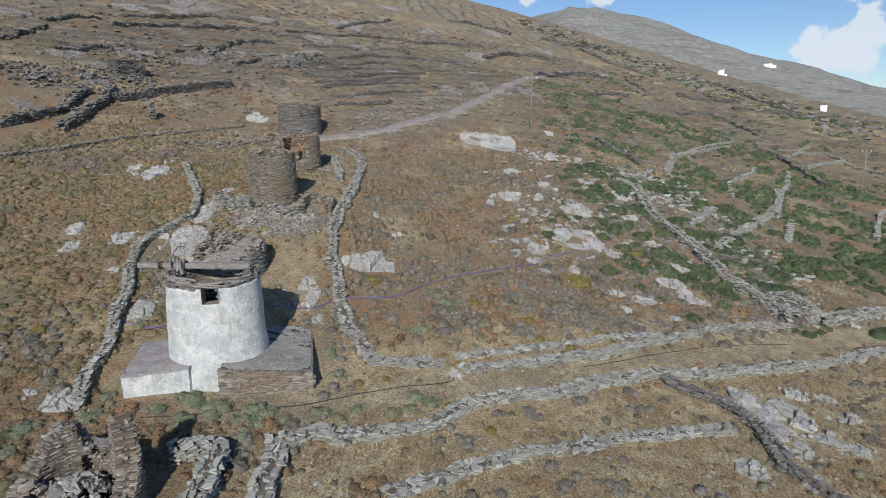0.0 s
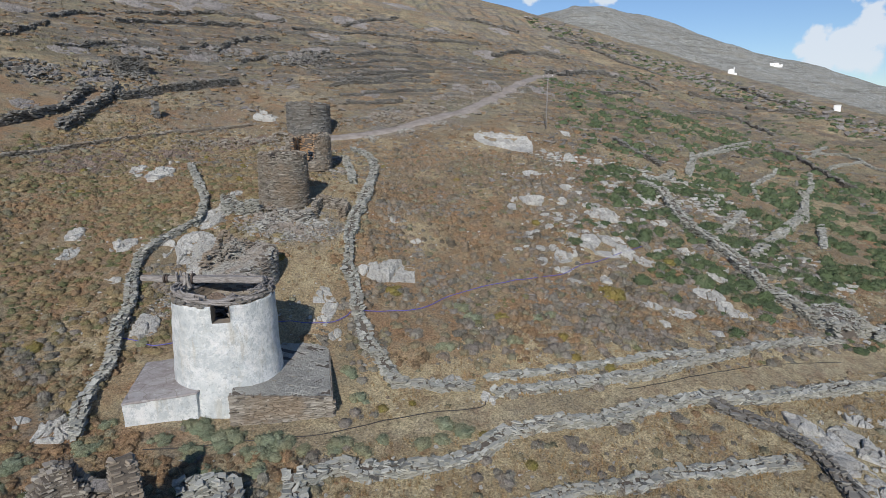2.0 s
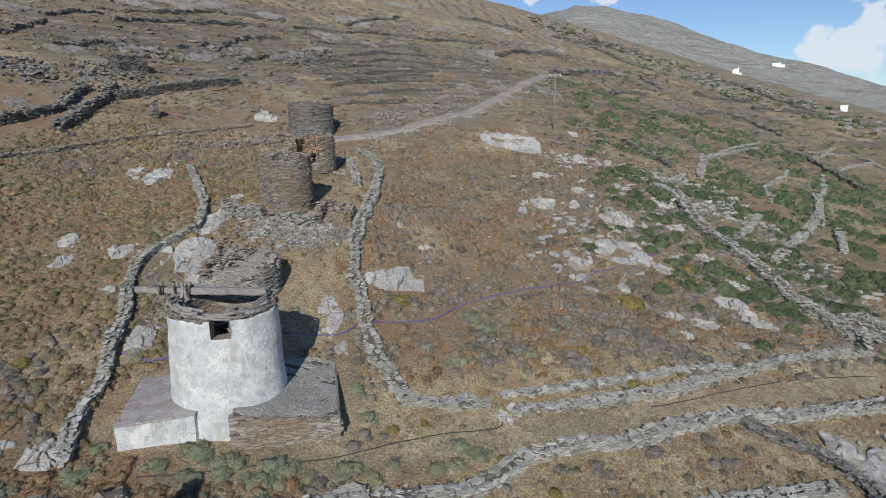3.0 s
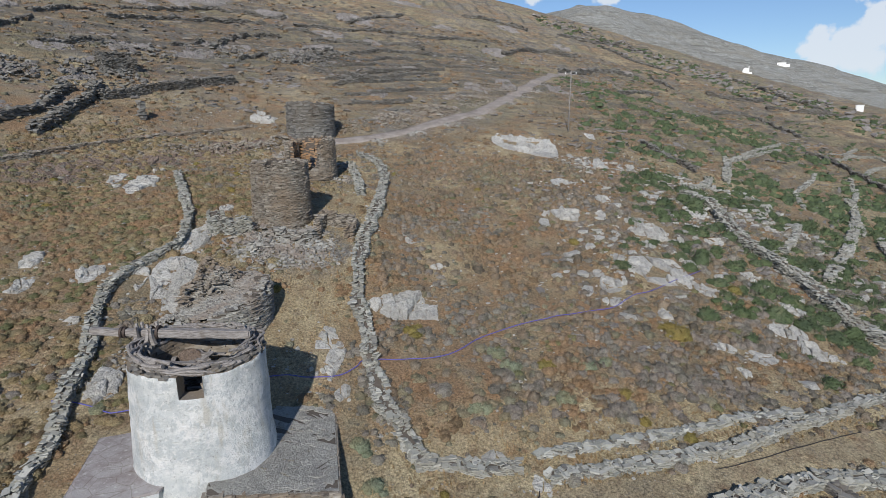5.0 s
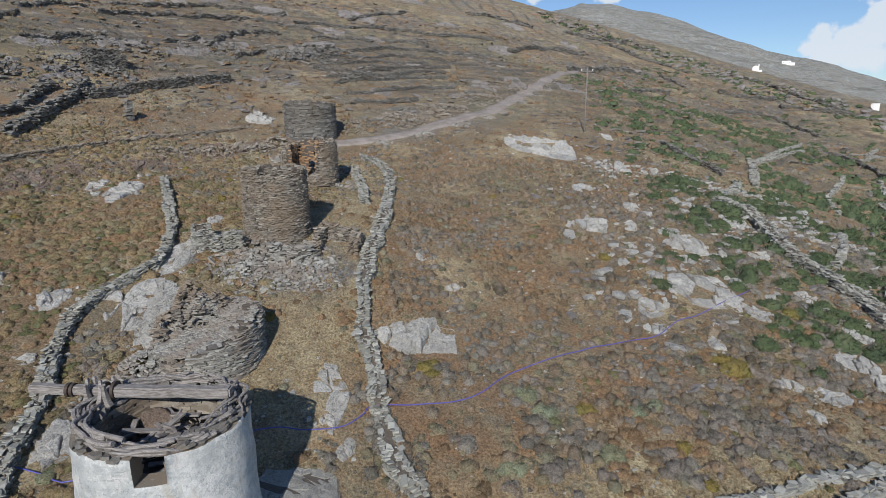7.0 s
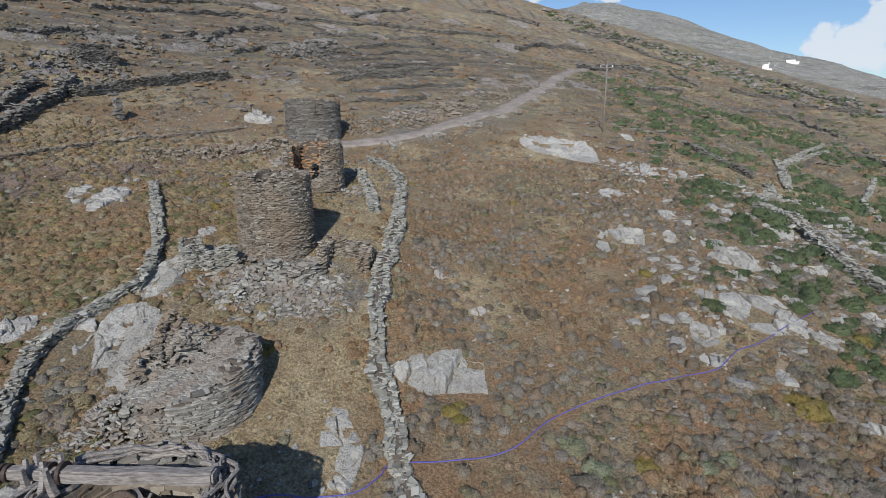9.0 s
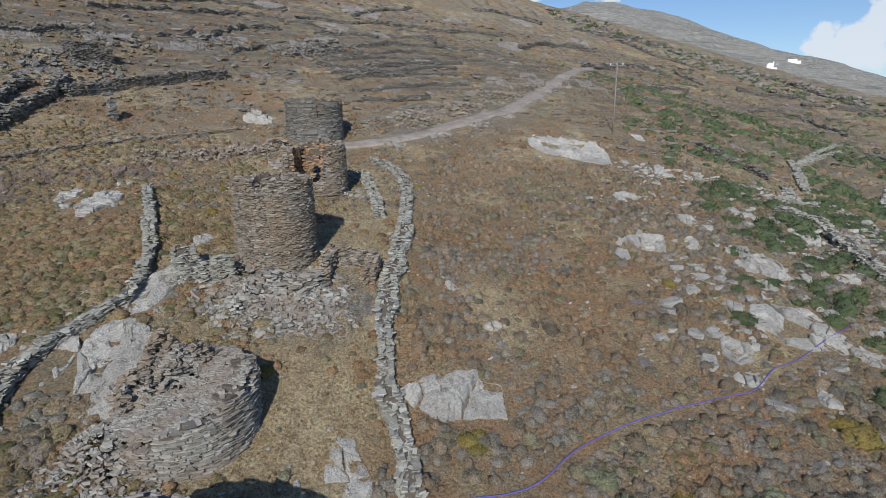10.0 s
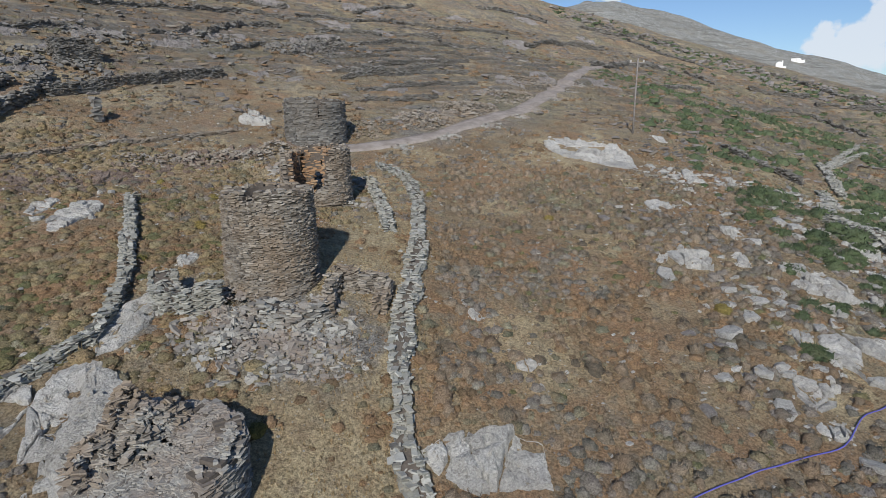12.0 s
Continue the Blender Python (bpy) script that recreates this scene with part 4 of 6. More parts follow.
# the heavy windshaft lies across the crown
SHAFT = np.array([-10.4, 20.35, 7.02])
shaft = thing("windshaft", SHAFT, "heavy weathered wooden windshaft lying across the tower top", "wooden beam")
timber("shaft_beam", (-.55, 0, 0), (3.1, -.05, -.02), .34, .32, shaft)
timber("shaft_head", (-3.1, .12, .02), (-.5, 0, 0), .27, .27, shaft)
for x, r in ((-1.85, .22), (-1.72, .21), (-.75, .25), (-.45, .27)):
    bm = bmesh.new()
    bmesh.ops.create_cone(bm, cap_ends=True, segments=16, radius1=r, radius2=r, depth=.09, matrix=Matrix.Translation((x, .04, .01)) @ Matrix.Rotation(math.pi / 2, 4, "Y"))
    part("iron_band", bm, IRON, shaft, "rusted iron band")
for x, y, t in ((-1.2, .16, .5), (-1.12, -.2, -.45), (-.62, .2, .3), (-.55, -.2, -.6), (-.85, -.24, .9), (-1.3, -.22, 1.2)):
    bend = [(x + .1 * t * math.sin(3 * s), y + .22 * t * s * s, -.4 + .75 * s) for s in np.linspace(0, 1, 7)]
    part("wedge", mesh_np("wedge", *sweep(bend, np.linspace(.12, .06, 7), 5), WOOD), WOOD, shaft)
# fallen timbers and the runner stone inside
for i in range(44):
    a, r, l = plant_rng.uniform(0, 6.3), plant_rng.uniform(.1, 1.2), plant_rng.uniform(.5, 1.5)
    yaw, z = plant_rng.uniform(0, 3.14), 4.98 + .02 * i
    p = np.array((r * math.cos(a), r * math.sin(a), z))
    d = np.array((math.cos(yaw), math.sin(yaw), plant_rng.uniform(-.25, .25))) * l / 2
    if max(np.hypot(*(p + d)[:2]), np.hypot(*(p - d)[:2])) > 1.6:
        p[:2] *= .35
    w = plant_rng.uniform(.06, .2)
    t = thing("fallen_timber", MILL, "broken grey timber lying inside the roofless mill", "timber", "fallen timbers")
    timber("plank", p - d, p + d, w, plant_rng.uniform(.04, .09), t)
bm = bmesh.new()
bmesh.ops.create_cone(bm, cap_ends=True, segments=32, radius1=.5, radius2=.47, depth=.16)
bmesh.ops.bevel(bm, geom=bm.edges[:], offset=.02, segments=1, affect="EDGES")
ms = thing("millstone", MILL + (-.75, .85, 5.4), "round brown millstone leaning inside the mill", "millstone")
stone = part("disc", bm, BROWN_ROCK, ms)
stone.matrix_basis = pose(0, 0, 0, 62, 10, 20)


def polygon_block(poly, top, low, inset=0.0):
    """An upright block over a polygon of the plan with a sloping top."""
    n = len(poly)
    c = np.mean(poly, 0)
    P = [tuple(np.array(p) + (c - p) * inset) for p in poly]
    V = [(x, y, low) for x, y in P] + [(x, y, top(x, y)) for x, y in P]
    return V, [tuple(range(n))[::-1], tuple(range(n, 2 * n))] + [(i, (i + 1) % n, n + (i + 1) % n, n + i) for i in range(n)]


# low limewashed platform beside the tower
PLAT = [(-12.67, 16.1), (-9.8, 17.15), (-9.5, 19.4), (-12.3, 21.7), (-14.0, 21.45)]
plat = thing("mill_platform", (-12, 18, .5), "low limewashed platform with a grey mortar top beside the windmill", "platform")
bm = bmesh.new()
pv, pf = polygon_block(PLAT, lambda x, y: 2.4, 0.2)
vs = [bm.verts.new((x + 12, y - 18, z - .5)) for x, y, z in pv]
[bm.faces.new([vs[i] for i in f]) for f in pf]
bmesh.ops.subdivide_edges(bm, edges=bm.edges[:], cuts=7, use_grid_fill=True)
for v in bm.verts:
    q = Vector((v.co.x * 1.3, v.co.y * 1.3, v.co.z * 1.3))
    v.co += noise.noise_vector(q) * .06
part("body", bm, PLASTER, plat, "stained limewashed face")
bm = bmesh.new()
pv, pf = polygon_block([(p[0] + .03 * (p[0] + 12) / 2, p[1] + .03 * (p[1] - 19) / 2) for p in PLAT], lambda x, y: 2.49, 2.4)
vs = [bm.verts.new((x + 12, y - 18, z - .5)) for x, y, z in pv]
[bm.faces.new([vs[i] for i in f]) for f in pf]
bmesh.ops.subdivide_edges(bm, edges=bm.edges[:], cuts=9, use_grid_fill=True)
for v in bm.verts:
    v.co += noise.noise_vector(Vector((v.co.x * 1.7, v.co.y * 1.7, 2.0))) * .05
part("mortar_top", bm, SLAB, plat, "worn grey mortar top")

# the masonry block on the other side
LEDGE = [(-8.1, 16.85), (-3.75, 18.05), (-4.95, 23.6), (-7.3, 22.9), (-8.7, 19.5)]
led = thing("stone_bench", (-6, 19.5, .5), "broad dry masonry block with a rough slab top beside the windmill", "stone platform")


def led_top(x, y):
    return 2.5 - .17 * (x + 8.1) + .03 * (y - 17)


V, F = polygon_block(LEDGE, led_top, -.3, .02)
part("core", mesh_np("core", np.array(V) - (-6, 19.5, .5), F, GAP), GAP, led)
V, F = polygon_block(LEDGE, lambda x, y: led_top(x, y) + .01, 1.2, .005)
bm = bmesh.new()
vs = [bm.verts.new((x + 6, y - 19.5, z - .5)) for x, y, z in V]
[bm.faces.new([vs[i] for i in f]) for f in F[1:2]]
bmesh.ops.subdivide_edges(bm, edges=bm.edges[:], cuts=14, use_grid_fill=True)
bmesh.ops.triangulate(bm, faces=bm.faces[:])
bmesh.ops.subdivide_edges(bm, edges=bm.edges[:], cuts=2, use_grid_fill=True)
for v in bm.verts:
    v.co.z += .05 * noise.noise(Vector((v.co.x * 2.2, v.co.y * 2.2, 4))) + .025 * noise.noise(Vector((v.co.x * 7, v.co.y * 7, 9)))
part("packed_top", bm, BENCH_TOP, led, "rough grey top of packed slabs")
rows, caps = [], []
for (x0, y0), (x1, y1) in zip(LEDGE[:3], LEDGE[1:4]):
    L, h = math.hypot(x1 - x0, y1 - y0), math.atan2(y1 - y0, x1 - x0)
    s = 0
    level = -.2
    while level < 2.5:
        t = .06 * wall_rng.uniform(.6, 1.5)
        s = -.1
        while s < L:
            l = wall_rng.uniform(.14, .42)
            u = min((s + l / 2) / L, .99)
            x, y = x0 + (x1 - x0) * u, y0 + (y1 - y0) * u
            if gz(x, y) - .2 < level < led_top(x, y) - .06:
                rows.append((x + 6 + .1 * math.sin(-h), y - 19.5 + .1 * math.cos(h), level + t / 2 - .5, wall_rng.normal(0, .03), wall_rng.normal(0, .03), h + wall_rng.normal(0, .04), l * 1.02, .3, t * .97))
            s += l
        level += t
for i in range(90):
    x, y = wall_rng.uniform(-8.7, -3.7), wall_rng.uniform(16.8, 23.6)
    inside = all((bx - ax) * (y - ay) - (by - ay) * (x - ax) > .12 for (ax, ay), (bx, by) in zip(LEDGE, LEDGE[1:] + LEDGE[:1]))
    if inside and math.hypot(x + 9.2, y - 19.9) > 2.7:
        k = wall_rng.uniform(.35, .8)
        caps.append((x + 6, y - 19.5, led_top(x, y) - .5 + wall_rng.uniform(-.02, .03), wall_rng.normal(0, .03), wall_rng.normal(.16, .03), wall_rng.uniform(-.2, .2), k, k * .75, .035))
lay(led, nearest(rows, (-6, 19.5), (0, 10)), BROWN_SLATE, 240, "block", "stone", "masonry")
lay(led, caps, BENCH_TOP, 200, "slab", "top_slab", "slab_paving")


# ---- ruined towers up the slope ----
def wav(a, seed, f=1.0):
    return float(vnoise(np.array(math.cos(a) * 2 * f + 10), np.array(math.sin(a) * 2 * f + 10), seed)) - .5


def step_crown(table, rough=.25, seed=1):
    """Broken height by bearing, from a few heights, made ragged."""
    deg, hs = zip(*table)

    def f(a):
        d = math.degrees(a) % 360
        return float(np.interp(d, deg, hs)) + rough * wav(a, seed, 3) + rough * .6 * wav(a, seed + 1, 8)
    return f


round_ruin("stone_tower", (-11.25, 39.3, 7.3), 2.02, 1.88, .75, step_crown([(0, 4.75), (120, 4.85), (200, 4.7), (250, 4.85), (257, 4.35), (266, 4.4), (272, 4.9), (360, 4.75)], .2, 3), BROWN_SLATE, 300,
           "tall round ruined mill tower of grey-brown schist", length=.21, course=.052)
round_ruin("stone_tower", (-15.75, 69.2, 12.9), 2.85, 2.7, .8, step_crown([(0, 3.7), (90, 3.9), (180, 3.9), (270, 3.8), (283, 3.8), (286, 3.2), (296, 3.2), (300, 3.6), (360, 3.7)], .25, 5), DARK_SLATE, 200,
           "squat round ruined tower of dark schist with a notch", gaps=[(math.radians(284), math.radians(292), 2.2, 4.5)], length=.45, course=.12)
round_ruin("stone_tower", (-12.3, 53.2, 9.9), 2.35, 2.2, .75, step_crown([(0, 3.2), (60, 3.3), (150, 3.1), (200, 2.7), (213, 2.4), (219, .8), (230, .4), (262, .5), (285, .5), (300, .8), (306, 2.9), (314, 3.2), (360, 3.2)], .4, 7), BROWN_SLATE, 200,
           "half-collapsed round tower open at the front with a dark doorway", gaps=[(math.radians(86), math.radians(108), .0, 1.5), (math.radians(84), math.radians(92), 2.0, 2.4), (math.radians(132), math.radians(146), 1.3, 2.8)], inner=True, length=.3, course=.085, lining=RUST_SLATE)
round_ruin("stone_tower", (-11.6, 28.8, 4.2), 2.45, 2.4, .8, step_crown([(0, 2.1), (40, 2.25), (90, 2.3), (120, 2.5), (150, 2.2), (180, 1.2), (205, .6), (235, .5), (270, 1.1), (315, 1.75), (360, 2.1)], .4, 9), RUBBLE, 300,
           "low stump of a round tower filled with fallen schist", inner=False, length=.28, course=.065)
rows = []
for i in range(3400):
    a, d = plant_rng.uniform(0, 6.283), 2.2 * math.sqrt(plant_rng.random())
    x, y = d * math.cos(a), d * math.sin(a)
    z = 1.62 + .24 * y + .22 * x + .18 * float(vnoise(np.array(x * 1.3 + 9), np.array(y * 1.3 + 9), 8)) + 1.15 * math.exp(-((x + .9) ** 2 + (y - 1.1) ** 2) / .6)
    k = .07 + .24 * plant_rng.random() ** 2
    rows.append((x, y, z, plant_rng.normal(-.12, .14), plant_rng.normal(0, .14), plant_rng.uniform(0, 6.3), k * 1.2, k * .8, .05))
filling = new("tower_filling", joined("tower_filling", rows, RUBBLE, "slab"))
filling.location = (-11.6, 28.8, 4.2)
tagged(filling, "loose grey schist slabs filling the tower stump", "rubble", kind="stuff")
bm = bmesh.new()
bmesh.ops.create_cone(bm, cap_ends=True, segments=40, radius1=1.9, radius2=1.9, depth=1.5, matrix=Matrix.Translation((0, 0, .75)))
for v in bm.verts:
    v.co.z += (.2 * v.co.y + .2 * v.co.x) * (v.co.z > 1)
packed = new("packed_earth")
packed.location = (-11.6, 28.8, 4.2)
tagged(packed, "earth and stones packed inside the tower stump", "earth fill")
part("earth_core", bm, GAP, packed)
heap("fallen_stones", [(-13.5, 27.2, 1.5, 520, .55), (-14.4, 25.6, 1.4, 200, .05), (-12.4, 25.9, 1.1, 160, .1)], RUBBLE, "fallen schist slabs below the tower stump", "rubble", .08, .34)
# ruined rooms and rubble below the tall tower
dry_wall("ruin_wall", [(-15.3, 37.6), (-14.7, 36.5), (-13.7, 36.3), (-12.8, 36.8)], .9, 1.2, SLATE, 160, "curved ruined wall of grey schist", .8, .3, "ruined walls")
dry_wall("ruin_wall", [(-10.9, 36.4), (-10.0, 36.2), (-9.2, 36.3), (-8.7, 36.7)], .8, .85, RUBBLE, 120, "broken wall with large flat slabs", 1.1, .3, "ruined walls")
dry_wall("ruin_wall", [(-8.3, 39.0), (-7.6, 38.9), (-6.9, 38.8), (-6.3, 38.9)], .6, 1.1, BROWN_SLATE, 100, "low ruined room wall of brown schist", .9, .25, "ruined walls")
dry_wall("ruin_wall", [(-8.4, 38.8), (-8.5, 37.8), (-8.4, 36.9)], .55, 1.0, BROWN_SLATE, 60, "low ruined room wall of brown schist", .9, .35, "ruined walls")
dry_wall("ruin_wall", [(-6.3, 38.7), (-6.35, 37.4)], .55, .8, BROWN_SLATE, 40, "low ruined room wall of brown schist", .9, .3, "ruined walls")
dry_wall("ruin_wall", [(-9.5, 58.2), (-8.4, 54.4), (-7.5, 50.3), (-6.7, 46.5)], .6, .7, SLATE, 30, "short broken wall beside the lane", 1.0, .4, "ruined walls")
heap("rubble_spread", [(-11.2, 35.3, 1.7, 420, .25), (-9.4, 34.8, 1.7, 320, .1), (-12.4, 37.0, 1.3, 200, .3), (-8.0, 34.5, 1.4, 150, .0), (-13.4, 38.6, 1.2, 70, .05)], RUBBLE, "spread of broken schist below the tall tower", "rubble", .08, .36)
heap("rubble_spread", [(-11.0, 34.6, 2.0, 130, .1), (-9.2, 35.2, 1.8, 110, .1), (-12.6, 35.4, 1.4, 80, .1), (-8.2, 36.6, 1.2, 50, .05)], RUBBLE, "larger grey slabs in the rubble below the tall tower", "rubble", .2, .6)
heap("rock_bank", [(-27.5, 58.6, 1.6, 90, .4), (-25.4, 59.6, 1.5, 110, .5), (-23.2, 60.4, 1.5, 120, .6), (-21.2, 61.8, 1.5, 120, .6), (-19.4, 63.2, 1.4, 110, .5), (-18.4, 65.4, 1.4, 90, .6)], BROWN_SLATE, "bank of rusty layered rock below a terrace", "rock bank", .1, .5)
heap("rubble_spread", [(-13.8, 57.5, 2.5, 220, .8), (-15.6, 60.5, 2.2, 160, .5), (-10.6, 57.5, 2.0, 100, .2), (-9.3, 53.0, 1.5, 70, .1)], RUBBLE, "fallen stones around the collapsed tower", "rubble", .2, .7)
heap("fallen_stones", [(-12.8, 29.9, .8, 260, 1.5), (-12.2, 29.2, .8, 160, .9), (-13.2, 28.9, .9, 160, .8), (-11.7, 30.1, .8, 140, .9)], BROWN_SLATE, "ragged pile of rusty slabs on the tower stump", "rubble", .1, .38, .75, .5)
heap("scree", [(-6, 77, 3.4, 520, .3), (-1, 83, 3.6, 520, .3), (4, 91, 4, 520, .3), (9, 101, 4.5, 420, .3), (-12, 73, 3, 260, .2)], BROWN_SLATE, "loose rusty scree above the dirt road", "scree", .1, .5)
heap("road_edge_stones", [(-7.5, 68.6, 1.1, 70, 0), (-3.2, 71.8, 1.1, 70, 0), (1.2, 76.2, 1.1, 70, 0), (4.8, 80.8, 1.2, 70, 0), (7.6, 85, 1.2, 70, 0), (10.8, 91.5, 1.2, 70, 0), (13.6, 97.5, 1.3, 70, 0), (16.4, 104.5, 1.3, 70, 0), (19.4, 113, 1.5, 70, 0)], RUBBLE, "grey stones along the edge of the dirt road", "stones", .15, .6)
heap("scree", [(-38, 101, 6, 160, .3), (-26, 108, 6, 260, .8), (-24, 118, 7, 220, .6), (-44, 74, 6, 200, .5), (-51, 68, 5, 140, .5), (-46, 90, 6, 150, .4)], DARK_SLATE, "dark shattered rock on the upper slope", "scree", .25, 1.0)

# ---- the broken mill in the foreground ----
FG = (-10.85, 9.2, 0.0)
round_ruin("stone_tower", FG, 2.35, 2.25, .8, step_crown([(0, 1.2), (15, 1.8), (28, 2.9), (42, 3.45), (52, 3.3), (58, 1.9), (66, 1.5), (96, 1.6), (106, 2.2), (114, 2.9), (128, 3.1), (140, 2.6), (155, 1.9), (180, 1.2), (200, .8), (340, .8), (360, 1.2)], .22, 15), BROWN_SLATE, 300,
           "shattered round mill with two standing shards of schist wall", gaps=[(math.radians(96), math.radians(112), .9, 1.7)], inner=True, course=.05, length=.2)
heap("tower_filling", [(-10.85, 9.2, 1.6, 260, 1.1), (-12.2, 8.8, 1.2, 90, 1.2)], RUBBLE, "fallen slabs inside the shattered mill", "rubble", .2, .65)
dry_wall("low_enclosure", [(-8.5, 12.5), (-7.4, 12.95), (-6.7, 12.4), (-6.6, 11.0), (-6.7, 9.5)], .85, .75, SLATE, 120, "low stone enclosure with flat cap slabs", 1.1, .2, "ruined walls")
bm = box_bm((1.0, .5, .16), bevel=.04)
for v in bm.verts:
    v.co += noise.noise_vector(v.co * 2.5) * .07
wedged = new("wedged_slab")
wedged.matrix_basis = pose(-10.7, 11.25, 1.85, 28, 12, 15)
tagged(wedged, "blue-grey slab lodged in the broken wall", "stone slab")
part("slab_body", bm, GREY_ROCK, wedged)


# ---- rock outcrops: place and half widths ----
ROCKS_SLOPE = [(10.1, 68.7, 3.94, 5.28), (16.1, 43.9, 1.68, 2.14), (14.9, 37.6, 2.07, 2.02), (11.0, 35.5, 0.94, 0.97), (10.1, 45.4, 1.37, 1.42), (12.7, 45.6, 0.65, 0.92), (13.5, 32.8, 0.54, 0.58), (16.2, 30.3, 0.71, 0.41), (17.9, 29.9, 1.08, 0.62), (16.2, 28.4, 0.5, 0.39), (11.2, 54.1, 0.95, 1.35), (14.1, 49.4, 0.77, 1.07), (17.4, 63.5, 1.02, 2.28), (21.0, 43.0, 0.88, 0.82)]
ROCKS_SLOPE2 = [(21.8, 49.0, 1.12, 1.84), (10.6, 33.7, 0.63, 0.59), (16.2, 36.6, 0.62, 0.64), (17.4, 36.0, 0.73, 0.7), (21.2, 32.8, 1.23, 0.83), (22.2, 31.2, 1.19, 0.8), (23.0, 35.4, 0.9, 0.75), (21.7, 38.5, 0.7, 0.67), (12.4, 38.9, 0.49, 0.77), (8.2, 72.3, 0.94, 1.57), (15.2, 41.2, 0.67, 0.62), (17.6, 42.1, 0.57, 0.57), (20.0, 78.9, 0.84, 1.6), (-0.4, 35.6, 0.44, 0.38), (-2.3, 38.2, 0.31, 0.39)]
ROCKS_LEFT = [(-25.6, 48.0, 1.18, 2.95), (-28.0, 48.9, 0.63, 1.5), (-23.5, 30.3, 0.66, 0.99), (-24.8, 33.3, 0.73, 1.01), (-20.3, 31.7, 0.8, 0.99), (-17.5, 31.5, 0.7, 1.32), (-15.7, 31.3, 1.07, 1.91), (-15.2, 23.5, 0.67, 0.95), (-19.0, 27.4, 0.46, 0.43), (-5.8, 27.0, 0.81, 1.75), (-4.7, 24.3, 0.37, 0.65), (-22.2, 72.1, 1.66, 1.83), (-15.7, 35.7, 0.79, 1.99), (-14.6, 29.5, 0.71, 1.05), (-15.8, 40.9, 0.49, 0.79)]
ROCKS_LOW = [(20.3, 19.3, 0.9, 1.37), (22.2, 18.1, 1.23, 1.46), (20.5, 16.2, 0.97, 1.99), (22.9, 16.0, 0.98, 0.59), (25.6, 18.6, 0.9, 0.56), (20.1, 13.1, 0.72, 0.94), (-15.2, 23.4, 0.64, 1.32), (-15.4, 15.4, 0.85, 0.89), (-17.0, 16.1, 0.49, 0.7), (25.7, 20.5, 0.58, 0.45), (24.0, 15.5, 0.64, 0.47), (2.1, 21.0, 0.66, 0.59), (4.0, 20.0, 0.51, 0.57), (17.5, 13.5, 0.85, 0.68), (23.9, 20.5, 0.76, 0.66)]
ROCKS_UPPER = [(-50.5, 69.2, 2.34, 2.52), (-45.4, 72.9, 1.84, 3.15), (-39.5, 95.8, 2.81, 3.71), (-40.8, 106.2, 2.61, 3.84), (-70.3, 146.6, 9.82, 10.67), (-65.1, 163.0, 8.68, 8.23), (-26.6, 182.0, 6.16, 6.35), (-26.6, 112.8, 2.65, 6.84), (-26.9, 128.0, 2.97, 6.43), (-46.1, 162.9, 4.75, 4.02), (-53.2, 81.2, 2.56, 3.34), (-36.7, 108.5, 1.97, 4.01), (-48.1, 91.5, 2.66, 3.91), (-45.5, 58.9, 1.11, 1.57), (-75.2, 102.7, 3.33, 6.55)]
ROCKS_UPPER2 = [(-13.8, 233.1, 7.76, 6.28), (-29.8, 152.5, 4.37, 5.26), (-17.4, 150.2, 4.25, 4.97), (-27.1, 88.5, 1.43, 1.76), (-22.3, 87.8, 0.94, 1.38), (-9.9, 89.5, 1.93, 1.85), (0.1, 196.6, 4.36, 5.37), (14.0, 168.8, 3.76, 5.11), (23.9, 223.5, 4.95, 4.87), (41.8, 211.1, 3.54, 4.84), (-5.8, 112.6, 1.93, 3.01), (5.6, 99.9, 2.07, 3.1), (11.3, 106.0, 1.82, 4.49), (1.5, 91.4, 1.55, 2.01), (21.1, 108.1, 1.87, 5.06)]
ROCKS_BANK = [(-35.5, 47.5, 1.13, 1.44), (-33.2, 49.0, 1.41, 1.69), (-31.6, 51.2, 1.29, 1.4), (-29.4, 52.8, 1.37, 1.37), (-27.5, 55.3, 1.47, 1.47), (-25.5, 58.2, 1.58, 1.73), (-23.5, 60.6, 1.67, 2.16), (-21.6, 62.0, 1.44, 1.85), (-20.3, 63.9, 0.9, 1.88), (-17.3, 67.0, 0.76, 1.76), (-33.2, 46.1, 0.94, 0.97), (-29.9, 50.9, 0.87, 0.88), (-27.5, 52.0, 0.91, 0.97), (-30.9, 47.5, 1.0, 0.94), (-25.6, 54.7, 0.98, 1.22)]
for group_of, mat, words in ((ROCKS_SLOPE, PALE_ROCK, "pale grey schist outcrop in heath"), (ROCKS_SLOPE2, PALE_ROCK, "pale grey schist outcrop in heath"), (ROCKS_LEFT, PALE_ROCK, "pale lichen-grey bedrock slab"),
                             (ROCKS_LOW, PALE_ROCK, "smooth grey bedrock slab in dry grass"), (ROCKS_UPPER, GREY_ROCK, "weathered grey rock face on the upper slope"), (ROCKS_UPPER2, GREY_ROCK, "weathered grey rock on the upper slope"),
                             (ROCKS_BANK, BROWN_ROCK, "rusty brown rock bank below a terrace")):
    for x, y, rx, ry in group_of:
        outcrop(x, y, rx, ry, mat, words, min(.13 * min(rx, ry), .45) if mat is not PALE_ROCK else None)

outcrop(-2.1, 31.2, 2.25, 1.25, PALE_ROCK, "broad pale grey schist outcrop beside the lane wall", .4, pieces=8)
outcrop(-14.3, 30.3, 1.2, 2.5, PALE_ROCK, "pale grey rock face beside the tower stump", .95, pieces=4)

